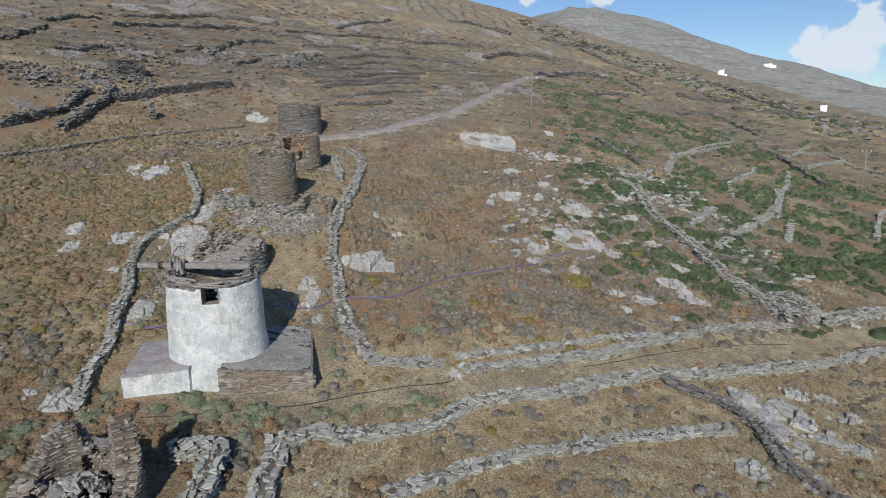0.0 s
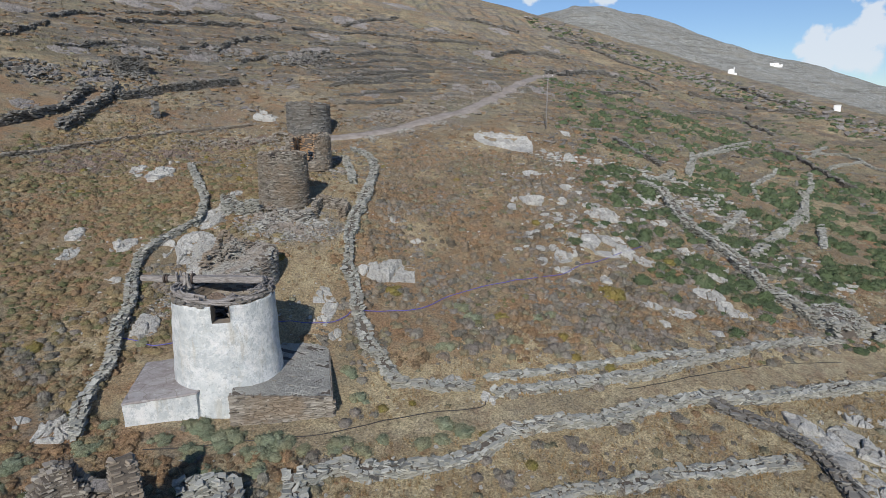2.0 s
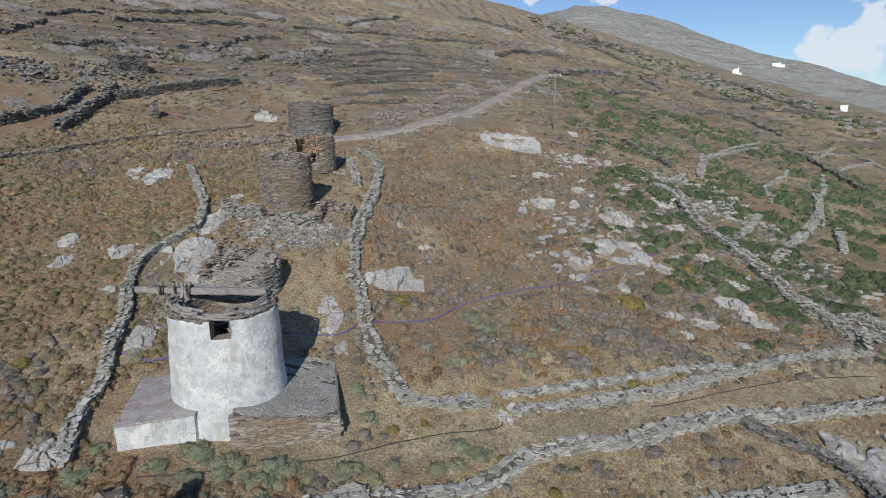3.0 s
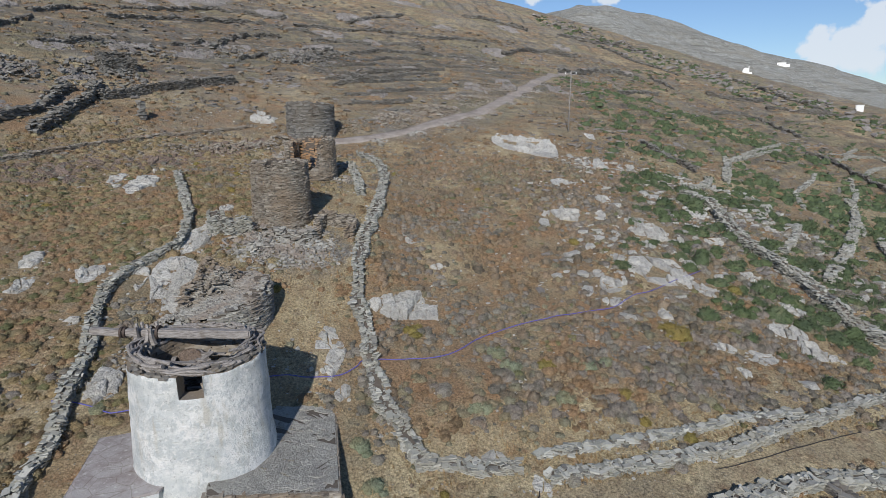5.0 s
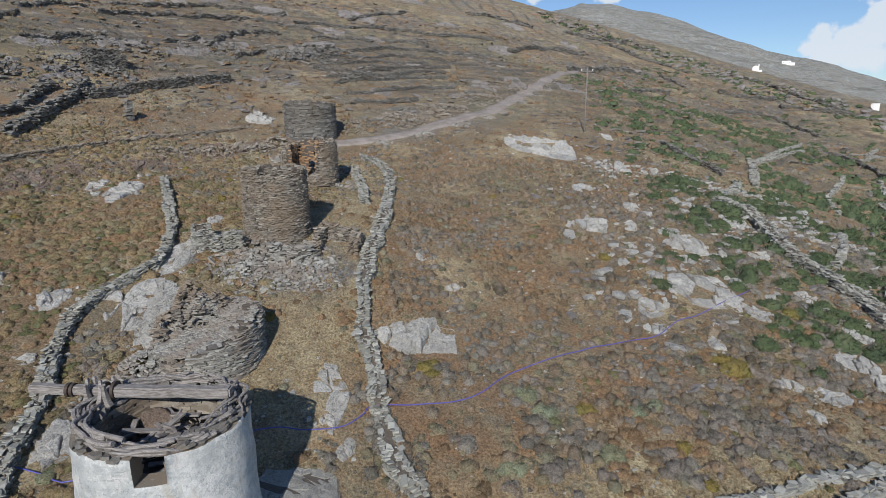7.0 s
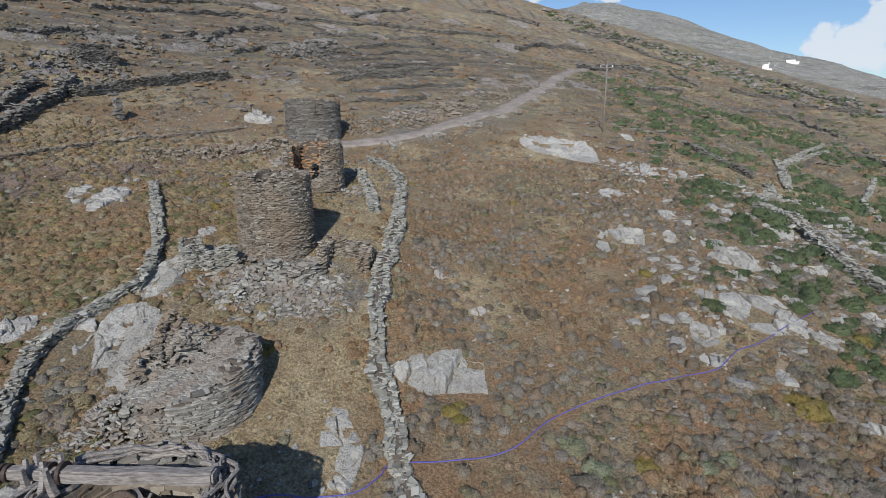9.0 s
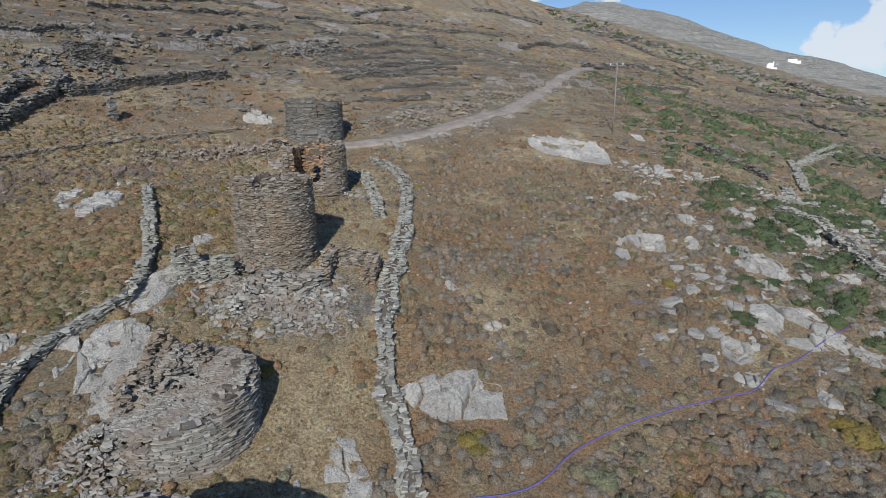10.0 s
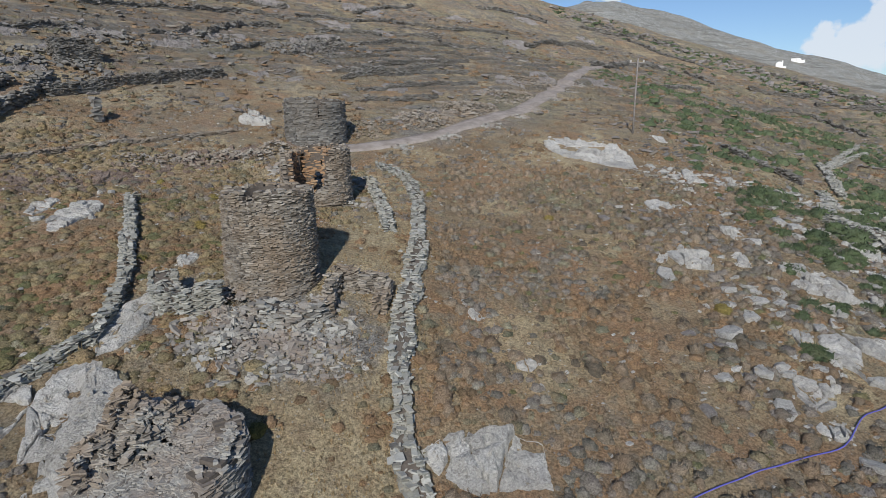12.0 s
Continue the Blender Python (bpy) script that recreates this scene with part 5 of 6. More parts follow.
# ---- plants ----
SKIP = [(-9.2, 19.9, 3.3), (-12.0, 18.8, 3.0), (-6.0, 20.0, 3.4), (-11.25, 39.3, 2.3), (-15.75, 69.2, 3.1), (-12.3, 53.2, 2.6), (-11.6, 28.8, 2.6), (-10.85, 9.2, 2.6)]
BLUE_LINE = [(-16.7, 22.1), (-15.9, 22.2), (-14.6, 21.9), (-13.4, 21.9), (-8.3, 24.6), (-6.5, 24.9), (-5.0, 25.3), (-4.2, 26.1), (-3.8, 26.5), (-0.0, 27.4), (2.3, 29.4), (4.6, 30.7), (8.1, 32.1), (10.0, 32.7), (10.8, 33.2), (12.1, 34.4), (13.4, 35.0), (15.9, 36.8), (17.9, 38.1)]
RIGHT_WALL = [(23.2, 54.8), (24.6, 51.2), (23.8, 45.4), (24.5, 42.1), (25.8, 38.2), (26.4, 34.6), (27.7, 33.0), (28.9, 31.0), (31.4, 30.8)]
ALL_ROCKS = [(-2.1, 31.2, 2.25, 1.25)] + ROCKS_SLOPE + ROCKS_SLOPE2 + ROCKS_LEFT + ROCKS_LOW


def free_of_things(x, y, size):
    ok = np.ones(len(x), bool)
    for a, b, r in SKIP:
        ok &= np.hypot(x - a, y - b) > r
    for a, b, rx, ry in ALL_ROCKS:
        ok &= ((x - a) / (rx + size * .5)) ** 2 + ((y - b) / (ry + size * .5)) ** 2 > 1
    ok &= near_line(x, y, ROAD, 1.6, .5) == 0
    ok &= near_line(x, y, LANE, .7, .5) < .8
    ok &= near_line(x, y, RIGHT_WALL, .75, .2) == 0
    ok &= near_line(x, y, BLUE_LINE, .25, .1) == 0
    return ok


def scattered(n, lo, hi, size, chance, tall=(.8, 1.15)):
    """Random plants over a stretch of the plan; chance(x, y) thins them."""
    rng = plant_rng
    x, y = rng.uniform(lo[0], hi[0], n), rng.uniform(lo[1], hi[1], n)
    s = size[0] + (size[1] - size[0]) * rng.random(n) ** 2
    keep = (rng.random(n) < chance(x, y)) & free_of_things(x, y, s)
    return np.stack([x, y, s, rng.uniform(*tall, n), rng.random(n)], -1)[keep]


def clump(x, y, scale, seed, lo, hi):
    return np.clip((vnoise(x / scale, y / scale, seed) - lo) / (hi - lo), 0, 1)


def valley(x, y):
    """1 over the greener fields down the slope."""
    return np.clip((x - 13 - .12 * (y - 30)) / 8, 0, 1) * np.clip((y - 28) / 6, 0, 1) * np.clip((150 - y) / 40, 0, 1)


def meadow(x, y):
    """1 over the strawy strips by the path and between the towers."""
    return np.clip(np.clip((24.5 - y + .22 * x) / 3, 0, 1) * np.clip((x + 4) / 2, 0, 1) + near_line(x, y, [(-8.5, 24), (-8, 31), (-8.5, 47), (-10, 50)], 1.6, 1.2), 0, 1)


def settled(rows):
    """Stones whose heights are given over the ground, put down on it."""
    rows = np.array(rows)
    rows[:, 2] += ground_z(rows[:, 0], rows[:, 1])
    return rows


def stuff(name, rows, shapes, mat, label, category):
    ob = new(name, planted(name, rows, shapes, mat))
    return tagged(ob, label, category, kind="stuff")


near_heath = scattered(17500, (-34, 9), (36, 46), (.1, .42), lambda x, y: (.1 + .9 * clump(x, y, 2.2, 41, .38, .6) + .35 * np.clip((x - 2) / 5, 0, 1) * np.clip((36 - y) / 6, 0, 1)) * (1 - .85 * meadow(x, y)) * (1 - .5 * valley(x, y)), (.75, 1.1))
mid_heath = scattered(7000, (-40, 46), (36, 76), (.16, .5), lambda x, y: (.1 + .8 * clump(x, y, 2.6, 42, .4, .62)) * (1 - .5 * valley(x, y)), (.6, .9))
stuff("upper_heath", mid_heath[::2], FAR, OLIVE, "brown cushion heath on the middle slope", "scrub")
stuff("upper_heath", mid_heath[1::2], FAR, HEATH, "grey cushion heath on the middle slope", "scrub")
grey = vnoise(near_heath[:, 0] / 3.2, near_heath[:, 1] / 3.2, 43) + np.clip((34 - near_heath[:, 1]) / 60, -.1, .2) + np.clip(near_heath[:, 0] / 40, -.35, .1) > .6
close = near_heath[:, 1] < 26 + .2 * near_heath[:, 0]
stuff("heath_scrub", near_heath[grey & close], BUSHES, HEATH, "grey-purple cushion heath covering the dry slope", "scrub")
stuff("olive_scrub", near_heath[~grey & close], BUSHES, OLIVE, "olive-brown thorny cushions over the dry slope", "scrub")
stuff("heath_scrub", near_heath[grey & ~close], THIN, HEATH, "grey-purple cushion heath covering the dry slope", "scrub")
stuff("olive_scrub", near_heath[~grey & ~close], THIN, OLIVE, "olive-brown thorny cushions over the dry slope", "scrub")
stuff("cushion_scrub", scattered(5200, (-4, 24), (32, 64), (.2, .52), lambda x, y: .36 * (1 - .8 * valley(x, y)) * (1 - .8 * meadow(x, y)), (1.0, 1.35)), THIN, CUSHION, "grey-brown rounded heath cushions on the open slope", "scrub")
stuff("sage_scrub", scattered(8000, (-34, 9), (40, 62), (.15, .46), lambda x, y: (.12 + .6 * clump(x, y, 4.5, 44, .4, .7)) * (1 - .7 * meadow(x, y))), THIN, SAGE, "grey-green sage cushions among the heath", "scrub")
stuff("low_scrub", scattered(50000, (-40, 8), (40, 70), (.1, .3), lambda x, y: (.2 + .8 * clump(x, y, 3.4, 45, .3, .6)) * (1 - .7 * meadow(x, y)), (.4, .9)), TUFTS, OLIVE, "low brown twiggy undergrowth", "scrub")
stuff("thyme_scrub", scattered(6600, (-40, 14), (-5, 62), (.18, .55), lambda x, y: (.15 + .85 * clump(x, y, 2.9, 47, .42, .6)) * np.clip((-8 - x) / 4, 0, 1), (.6, .95)), THIN, THYME, "olive-green thyme cushions over the side slope", "scrub")
stuff("spurge_scrub", scattered(300, (-32, 14), (30, 60), (.2, .5), lambda x, y: .05 + .35 * clump(x, y, 6, 46, .6, .8)), BUSHES, SPURGE, "yellow-green spurge cushions", "scrub")
mastic = scattered(7600, (12, 28), (75, 130), (.4, 1.15), lambda x, y: .65 * valley(x, y) * clump(x, y, 4, 48, .38, .58), (.7, 1.05))
mastic = np.concatenate([mastic, scattered(1500, (13, 28), (34, 62), (.35, .8), lambda x, y: .8 * np.clip((x - 13 - .12 * (y - 30)) / 5, 0, 1) * clump(x, y, 3, 85, .4, .6), (.6, .9))])
stuff("dark_heath", scattered(5000, (6, 23), (34, 50), (.18, .55), lambda x, y: np.clip((x - 7) / 6, 0, 1) * (.25 + .7 * clump(x, y, 2.4, 86, .4, .6)) * (1 - .9 * meadow(x, y)), (.7, 1.0)), THIN, HEATH, "dark grey heath among the boulders", "scrub")
stuff("green_scrub", scattered(3600, (-42, 10), (-12, 52), (.18, .5), lambda x, y: .1 + .8 * clump(x, y, 3.2, 87, .5, .68), (.55, .85)), THIN, GREEN, "olive-green low bushes on the side slope", "scrub")
stuff("green_scrub", scattered(1500, (-2, 24), (26, 60), (.18, .45), lambda x, y: .08 + .5 * clump(x, y, 4, 88, .55, .7), (.55, .85)), THIN, GREEN, "olive-green low bushes in the open heath", "scrub")
by = mastic[:, 1] < 62
stuff("mastic_scrub", mastic[by], LEAFY, MASTIC, "dark green mastic bushes on the lower fields", "scrub")
stuff("mastic_scrub", mastic[~by], THIN, MASTIC, "dark green mastic bushes on the lower fields", "scrub")
stuff("valley_scrub", scattered(4600, (10, 30), (85, 130), (.2, .5), lambda x, y: valley(x, y) * (.15 + .8 * clump(x, y, 4, 52, .35, .6)), (.6, .9)), THIN, SAGE, "grey-green low scrub on the lower fields", "scrub")
stuff("shoulder_scrub", scattered(9000, (40, 160), (150, 290), (.6, 1.6), lambda x, y: near_line(x, y, [(48, 265), (79, 234), (94, 216), (112, 188), (122, 172), (138, 150)], 6, 16) * .16, (.6, 1.0)), FAR, MASTIC, "dark scrub along the far shoulder of the hill", "scrub")
stuff("far_mastic_scrub", scattered(2600, (20, 60), (130, 200), (.5, 1.2), lambda x, y: clump(x, y, 12, 49, .5, .7) * .7, (.6, .9)), FAR, MASTIC, "dark green bushes on the far fields", "scrub")
stuff("far_scrub", scattered(4600, (-95, 60), (110, 200), (.35, .9), lambda x, y: (.1 + .7 * clump(x, y, 9, 51, .4, .7)) * (y > 68), (.5, .8)), FAR, OLIVE, "brown low scrub on the upper slopes", "scrub")
stuff("upper_scrub", scattered(26000, (-95, 68), (120, 190), (.3, .75), lambda x, y: (.15 + .8 * clump(x, y, 6, 90, .4, .65)) * (y > 70 - .1 * x), (.5, .9)), TUFTS, CUSHION, "dark twiggy scrub on the upper slopes", "scrub")
stuff("left_scrub", scattered(2400, (-75, 10), (-33, 90), (.25, .6), lambda x, y: .15 + .6 * clump(x, y, 5, 53, .35, .65), (.6, .9)), FAR, SAGE, "grey-green low scrub on the side slope", "scrub")
stuff("dry_grass", np.concatenate([scattered(16000, (-4, 8), (34, 26), (.12, .3), lambda x, y: meadow(x, y) * (.35 + .65 * clump(x, y, 2.2, 55, .3, .6))),
                                   scattered(16000, (-30, 9), (34, 70), (.1, .22), lambda x, y: .2 + .6 * clump(x, y, 3, 56, .45, .7)),
                                   scattered(7000, (-14, 12), (-3, 50), (.1, .24), lambda x, y: .3 + .6 * clump(x, y, 2, 57, .4, .6))]), TUFTS, STRAW, "tufts of dry straw-coloured grass", "grass")

# bushes that stand out, one by one
for x, y in [(-9.6, 16.6), (-9.2, 16.3), (-8.4, 16.0), (-7.7, 16.0), (-6.5, 15.3), (-6.3, 16.1), (-5.6, 15.8), (-5.7, 15.1), (-13.5, 16.1), (-3.4, 21.4), (-2.6, 19.5), (-14.6, 21.9), (-1.2, 16.6), (.6, 16.4), (1.6, 16.8)]:
    shrub(x, y, plant_rng.uniform(.45, .75), .85, SOFT_GREEN, "soft grey-green bush by the windmill", shapes=BUSHES)
for x, y in [(24.3, 33.0), (25.5, 32.6), (24.3, 34.5), (23.0, 36.1), (22.5, 37.2), (20.2, 41.2), (20.3, 44.1), (19.7, 49.0), (17.5, 50.0), (22.2, 49.3), (27.4, 57.2), (35.1, 29.0), (36.0, 29.4), (40.7, 42.1), (39.4, 42.1), (42.6, 41.6), (35.0, 53.0), (34.6, 49.7), (34.2, 59.4)]:
    shrub(x, y, plant_rng.uniform(.8, 1.15), .75, MASTIC, "dense dark green mastic bush")
for x, y, s in [(13.6, 31.0, 1.35), (-1.5, 28.9, .5), (-1.7, 29.3, .6), (13.0, 31.6, .6), (19.5, 36.5, .7), (5.5, 27.5, .6), (-19.7, 20.7, .7), (-15.2, 16.6, .4)]:
    shrub(x, y, s, .8, SPURGE, "rounded yellow-green spurge bush", shapes=BUSHES)
for x, y in [(11.3, 24.2), (8.4, 25.3), (7.7, 25.2), (8.1, 16.6), (4.3, 14.1), (7.6, 17.0), (26.9, 19.5), (13.5, 19.2), (8.3, 11.6), (10.6, 11.7), (15.3, 18.6), (6.0, 16.6), (10.5, 18.0), (12.5, 28.5), (9.5, 27.2), (2.5, 25.4), (4.2, 24.6), (-.6, 29.0), (25.5, 16.8), (28.5, 18.2)]:
    shrub(x, y, plant_rng.uniform(.38, .6), .8, HEATH, "dark grey-purple cushion bush", shapes=BUSHES)

for x, y in [(11.4, 23.6), (8.2, 24.5), (14.0, 27.1), (11.5, 27.9), (3.0, 26.6), (3.4, 24.2), (1.6, 23.3), (-0.0, 25.0), (8.9, 24.8)]:
    shrub(x, y, plant_rng.uniform(.45, .7), .95, HEATH, "dark grey-lilac rounded bush", shapes=BUSHES)
for x, y in [(3.6, 27.2), (5.8, 25.1), (1.6, 24.2), (7.5, 27.5), (2.9, 28.1), (8.6, 27.9)]:
    shrub(x, y, plant_rng.uniform(.5, .75), .8, SOFT_GREEN, "pale grey-green rounded bush", shapes=BUSHES)

for x, y in [(-9.2, 15.1), (-8.2, 15.6), (-6.8, 15.1), (-5.8, 15.6), (-4.6, 15.6), (-3.2, 16.2), (-2.0, 15.8), (-8.2, 13.9), (-6.2, 14.2), (-10.9, 15.7), (-8.8, 13.0), (-15.3, 12.0), (-15.7, 13.4), (-13.6, 14.6), (2.6, 17.2), (1.7, 17.8)]:
    shrub(x, y, plant_rng.uniform(.5, .8), .7, SOFT_GREEN, "soft grey-green bush by the windmill", shapes=BUSHES)

for x, y in [(36.9, 72.1), (33.0, 64.2), (20.2, 55.7), (21.7, 61.0), (19.5, 49.4), (20.3, 46.8), (14.2, 41.5), (15.6, 41.5), (17.5, 41.8), (15.2, 44.9), (17.6, 69.7), (20.4, 69.8), (16.7, 52.6), (32.7, 82.2), (24.8, 62.3), (13.3, 40.6), (12.5, 37.8), (24.9, 71.4), (33.3, 75.6), (42.9, 87.1), (36.4, 90.9), (24.6, 51.5)]:
    shrub(x, y, plant_rng.uniform(.55, .95), .75, MASTIC, "dense dark green mastic bush")

# loose stones
loose = []
for x, y, s, _, _ in scattered(9000, (-34, 9), (40, 75), (.05, .24), lambda x, y: .25 + .7 * clump(x, y, 4, 61, .45, .75)):
    loose.append((x, y, s * .12, plant_rng.normal(0, .25), plant_rng.normal(0, .25), plant_rng.uniform(0, 6.3), s * 1.3, s, s * .5))
stones = new("loose_stones", joined("loose_stones", settled(loose), PALE_ROCK, "lump"))
tagged(stones, "small pale loose stones lying over the slope", "stones", kind="stuff")
boulders = []
for x, y, s, _, _ in scattered(3200, (6, 26), (60, 90), (.15, .65), lambda x, y: clump(x, y, 7, 63, .4, .6) * np.clip(1 - np.abs(x - 24) / 24, 0, 1)):
    boulders.append((x, y, s * .1, plant_rng.normal(0, .2), plant_rng.normal(0, .2), plant_rng.uniform(0, 6.3), s * 1.6, s, s * .5))
for x, y, s, _, _ in scattered(7000, (40, 150), (160, 290), (.6, 2.2), lambda x, y: near_line(x, y, [(48, 265), (79, 234), (94, 216), (112, 188), (122, 172), (138, 150)], 6, 14) * .3):
    boulders.append((x, y, s * .1, plant_rng.normal(0, .2), plant_rng.normal(0, .2), plant_rng.uniform(0, 6.3), s * 1.6, s, s * .6))
for x, y, s, _, _ in scattered(5200, (-90, 70), (90, 190), (.2, 1.0), lambda x, y: .12 + .7 * clump(x, y, 9, 64, .45, .7)):
    boulders.append((x, y, s * .1, plant_rng.normal(0, .2), plant_rng.normal(0, .2), plant_rng.uniform(0, 6.3), s * 1.6, s, s * .45))
pale = []
for x, y, s, _, _ in scattered(2900, (4, 26), (36, 66), (.15, .8), lambda x, y: np.clip((y - 30 - .1 * x) / 5, .05, 1) * (.1 + clump(x, y, 5, 65, .45, .65)) * np.clip((x - 2 - .1 * y) / 8, 0, 1)):
    pale.append((x, y, s * .12, plant_rng.normal(0, .2), plant_rng.normal(0, .2), plant_rng.uniform(0, 6.3), s * 1.5, s, s * .55))
tagged(new("pale_boulders", joined("pale_boulders", settled(pale), PALE_ROCK, "lump")), "pale boulders among the heath above the fields", "boulders", kind="stuff")
tagged(new("scattered_boulders", joined("scattered_boulders", settled(boulders), GREY_ROCK, "lump")), "grey boulders strewn over the slopes", "boulders", kind="stuff")

# low ledges of bedrock along the contours of the upper slope
ledges = []
for x, y, s, _, _ in scattered(9000, (-100, 58), (80, 210), (.2, 1.0), lambda x, y: (.02 + .6 * clump(x, y, 9, 71, .5, .7)) * (y > 64 - .3 * x)):
    way = math.atan2(hill(x + 1, y) - hill(x - 1, y), hill(x, y - 1) - hill(x, y + 1)) + plant_rng.normal(0, .25)
    ledges.append((x, y, s * .1, plant_rng.normal(0, .12), plant_rng.normal(0, .12), way, s * 2.0, s * .55, s * .45))
tagged(new("bedrock_ledges", joined("bedrock_ledges", settled(ledges[::2]), DARK_SLATE, "lump")), "dark ledges of bedrock breaking the upper slope", "rock ledges", kind="stuff")
tagged(new("bedrock_ledges", joined("bedrock_ledges", settled(ledges[1::2]), BROWN_SLATE, "lump")), "rusty ledges of bedrock breaking the upper slope", "rock ledges", kind="stuff")

# ---- pipes, poles and far buildings ----
pipe = new("water_pipe", mesh_np("water_pipe", *tube(BLUE_LINE, .025, 8, .08), BLUE, True))
tagged(pipe, "thin blue plastic water pipe lying over the slope", "pipe")
hose = new("black_hose", mesh_np("black_hose", *tube([(-11.3, 14.9), (-7.6, 15.8), (-3.9, 16.7), (-1.2, 17.9), (0.6, 18.5), (3.4, 19.0), (3.8, 19.6)], .024, 6, .02), BLACK, True))
tagged(hose, "black plastic hose along the path", "hose")
hose = new("black_hose", mesh_np("black_hose", *tube([(11.5, 21.2), (15, 22.5), (19, 24.2), (23, 25.6), (27, 26.6)], .022, 6, .01), BLACK, True))
tagged(hose, "black plastic hose along the path", "hose")


def pole(x, y, h):
    p = thing("utility_pole", (x, y, gz(x, y)), "weathered wooden utility pole with a crossbar", "utility pole", "utility poles")
    part("post", mesh_np("post", *sweep([(0, 0, -.5), (0, 0, h * .5), (.03, 0, h)], [.1, .09, .07], 10), WOOD, True), WOOD, p)
    part("crossbar", box_bm((1.7, .1, .12), (0, .1, h - .5)), WOOD, p)
    for dx in (-.7, 0, .7):
        part("insulator", mesh_np("insulator", *sweep([(dx, .1, h - .44), (dx, .1, h - .2)], .05, 8), LIME, True), LIME, p)


pole(17.2, 79.5, 8.0)
pole(72.3, 82.5, 7.7)


def house(x, y, w, d, h, turn, label, vault=False, annex=0.0):
    z = min(gz(x + i, y + j) for i in (-w / 2, w / 2) for j in (-d / 2, d / 2))
    t = thing("white_house", (x, y, z), label, "house", "white houses")
    t.rotation_euler.z = turn
    top = max(gz(x, y) - z, 0) + h
    part("wall", box_bm((w, d, top + .6), (0, 0, top / 2 - .3), .05), LIME, t)
    if vault:
        arc = [(w / 2 * math.cos(a), w / 2 * math.sin(a) * .8) for a in np.linspace(0, math.pi, 15)]
        V = [(u, s * d / 2, top + v) for s in (-1, 1) for u, v in arc]
        part("vaulted_roof", mesh_np("vaulted_roof", V, [(i, i + 1, 16 + i, 15 + i) for i in range(14)] + [tuple(range(15))[::-1], tuple(range(15, 30))], LIME), LIME, t)
        part("belfry", box_bm((.35, .35, 1.5), (w / 2 - .2, -d / 2 + .2, top + .8), .04), LIME, t)
    else:
        part("parapet", box_bm((w + .2, d + .2, .25), (0, 0, top + .12), .03), LIME, t)
    if annex:
        part("annex", box_bm((annex, d * .8, top * .6 + .6), (w / 2 + annex / 2, 0, top * .3 - .3), .04), LIME, t)
    if h > 2:
        for k in (-.32, .05, .3):
            part("window", box_bm((.5, .08, .7), (k * w, -d / 2 - .03, top - h + 1.6), .01), GLASS, t)


house(127.9, 250.2, 2.5, 3.0, 1.3, -.5, "small white vaulted chapel on the hill shoulder", True, 1.1)
house(135.2, 189.3, 1.9, 1.8, 1.5, -.6, "tiny white cabin on the far slope")
house(137.2, 193.5, .9, .9, .9, -.6, "tiny white shed on the far slope")
house(446.3, 783.1, 10.5, 6.0, 3.6, -.5, "low white house below the mountain crest", False, 4.5)

# stone pillar and hut on the upper slope
pillar = thing("stone_pillar", (-33.5, 64.9, gz(-33.5, 64.9)), "short rough pillar of stacked schist", "pillar")
lay(pillar, [(plant_rng.normal(0, .06), plant_rng.normal(0, .06), .12 + .2 * i, plant_rng.normal(0, .1), plant_rng.normal(0, .1), plant_rng.uniform(0, 6), .75, .6, .22) for i in range(10)], DARK_SLATE, 10)
HUT = (-42.8, 78.2)
for a, b in (((-.3, -2.2), (1.8, .6)), ((1.8, .6), (0, 2.0)), ((0, 2.0), (-2.1, -.8)), ((-2.1, -.8), (-.3, -2.2))):
    dry_wall("hut_wall", [(HUT[0] + a[0], HUT[1] + a[1]), (HUT[0] + (a[0] + b[0]) / 2, HUT[1] + (a[1] + b[1]) / 2), (HUT[0] + b[0], HUT[1] + b[1])], .5, 1.9, DARK_SLATE, 30, "wall of a small roofless stone hut", 1.3, .1, "stone hut walls")


# ---- dry stone walls ----
dry_wall("stone_wall", [(-14.3, 15.4), (-15.1, 17.5), (-15.3, 19.8), (-16.2, 22.5), (-16.9, 25.0), (-17.8, 27.3), (-18.5, 30.6), (-16.9, 34.0), (-16.6, 34.8), (-17.5, 38.6), (-21.0, 45.6), (-23.7, 50.9)], 0.58, 0.6, SLATE, 240, "winding dry stone wall of dark-edged grey schist", 0.9, 0.35)
dry_wall("stone_wall", [(-0.8, 20.6), (-1.7, 22.3), (-2.6, 23.7), (-3.4, 25.7), (-3.9, 28.0), (-4.7, 30.5), (-5.2, 33.3), (-5.3, 36.9), (-5.1, 42.3), (-5.4, 52.7), (-6.8, 59.7), (-9.1, 62.7)], 0.8, 0.45, SLATE, 260, "broad low dry stone wall along the lane", 0.95, 0.35)
dry_wall("stone_wall", [(-0.8, 20.7), (1.1, 20.6), (3.1, 20.8)], 0.7, 0.35, SLATE, 50, "low line of stones beside the path", 0.9, 0.5)
dry_wall("stone_wall", [(4.2, 21.4), (7.2, 22.3), (10.8, 23.2), (14.0, 24.4), (17.3, 25.3)], 0.4, 0.3, SLATE, 70, "single line of pale kerb stones", 1.1, 0.3)
dry_wall("stone_wall", [(4.4, 20.1), (8.4, 21.2), (12.3, 22.2), (15.7, 23.9), (18.7, 25.3), (24.3, 28.0), (28.4, 29.0)], 0.6, 0.45, SLATE, 180, "pale retaining wall above the path", 0.9, 0.4)
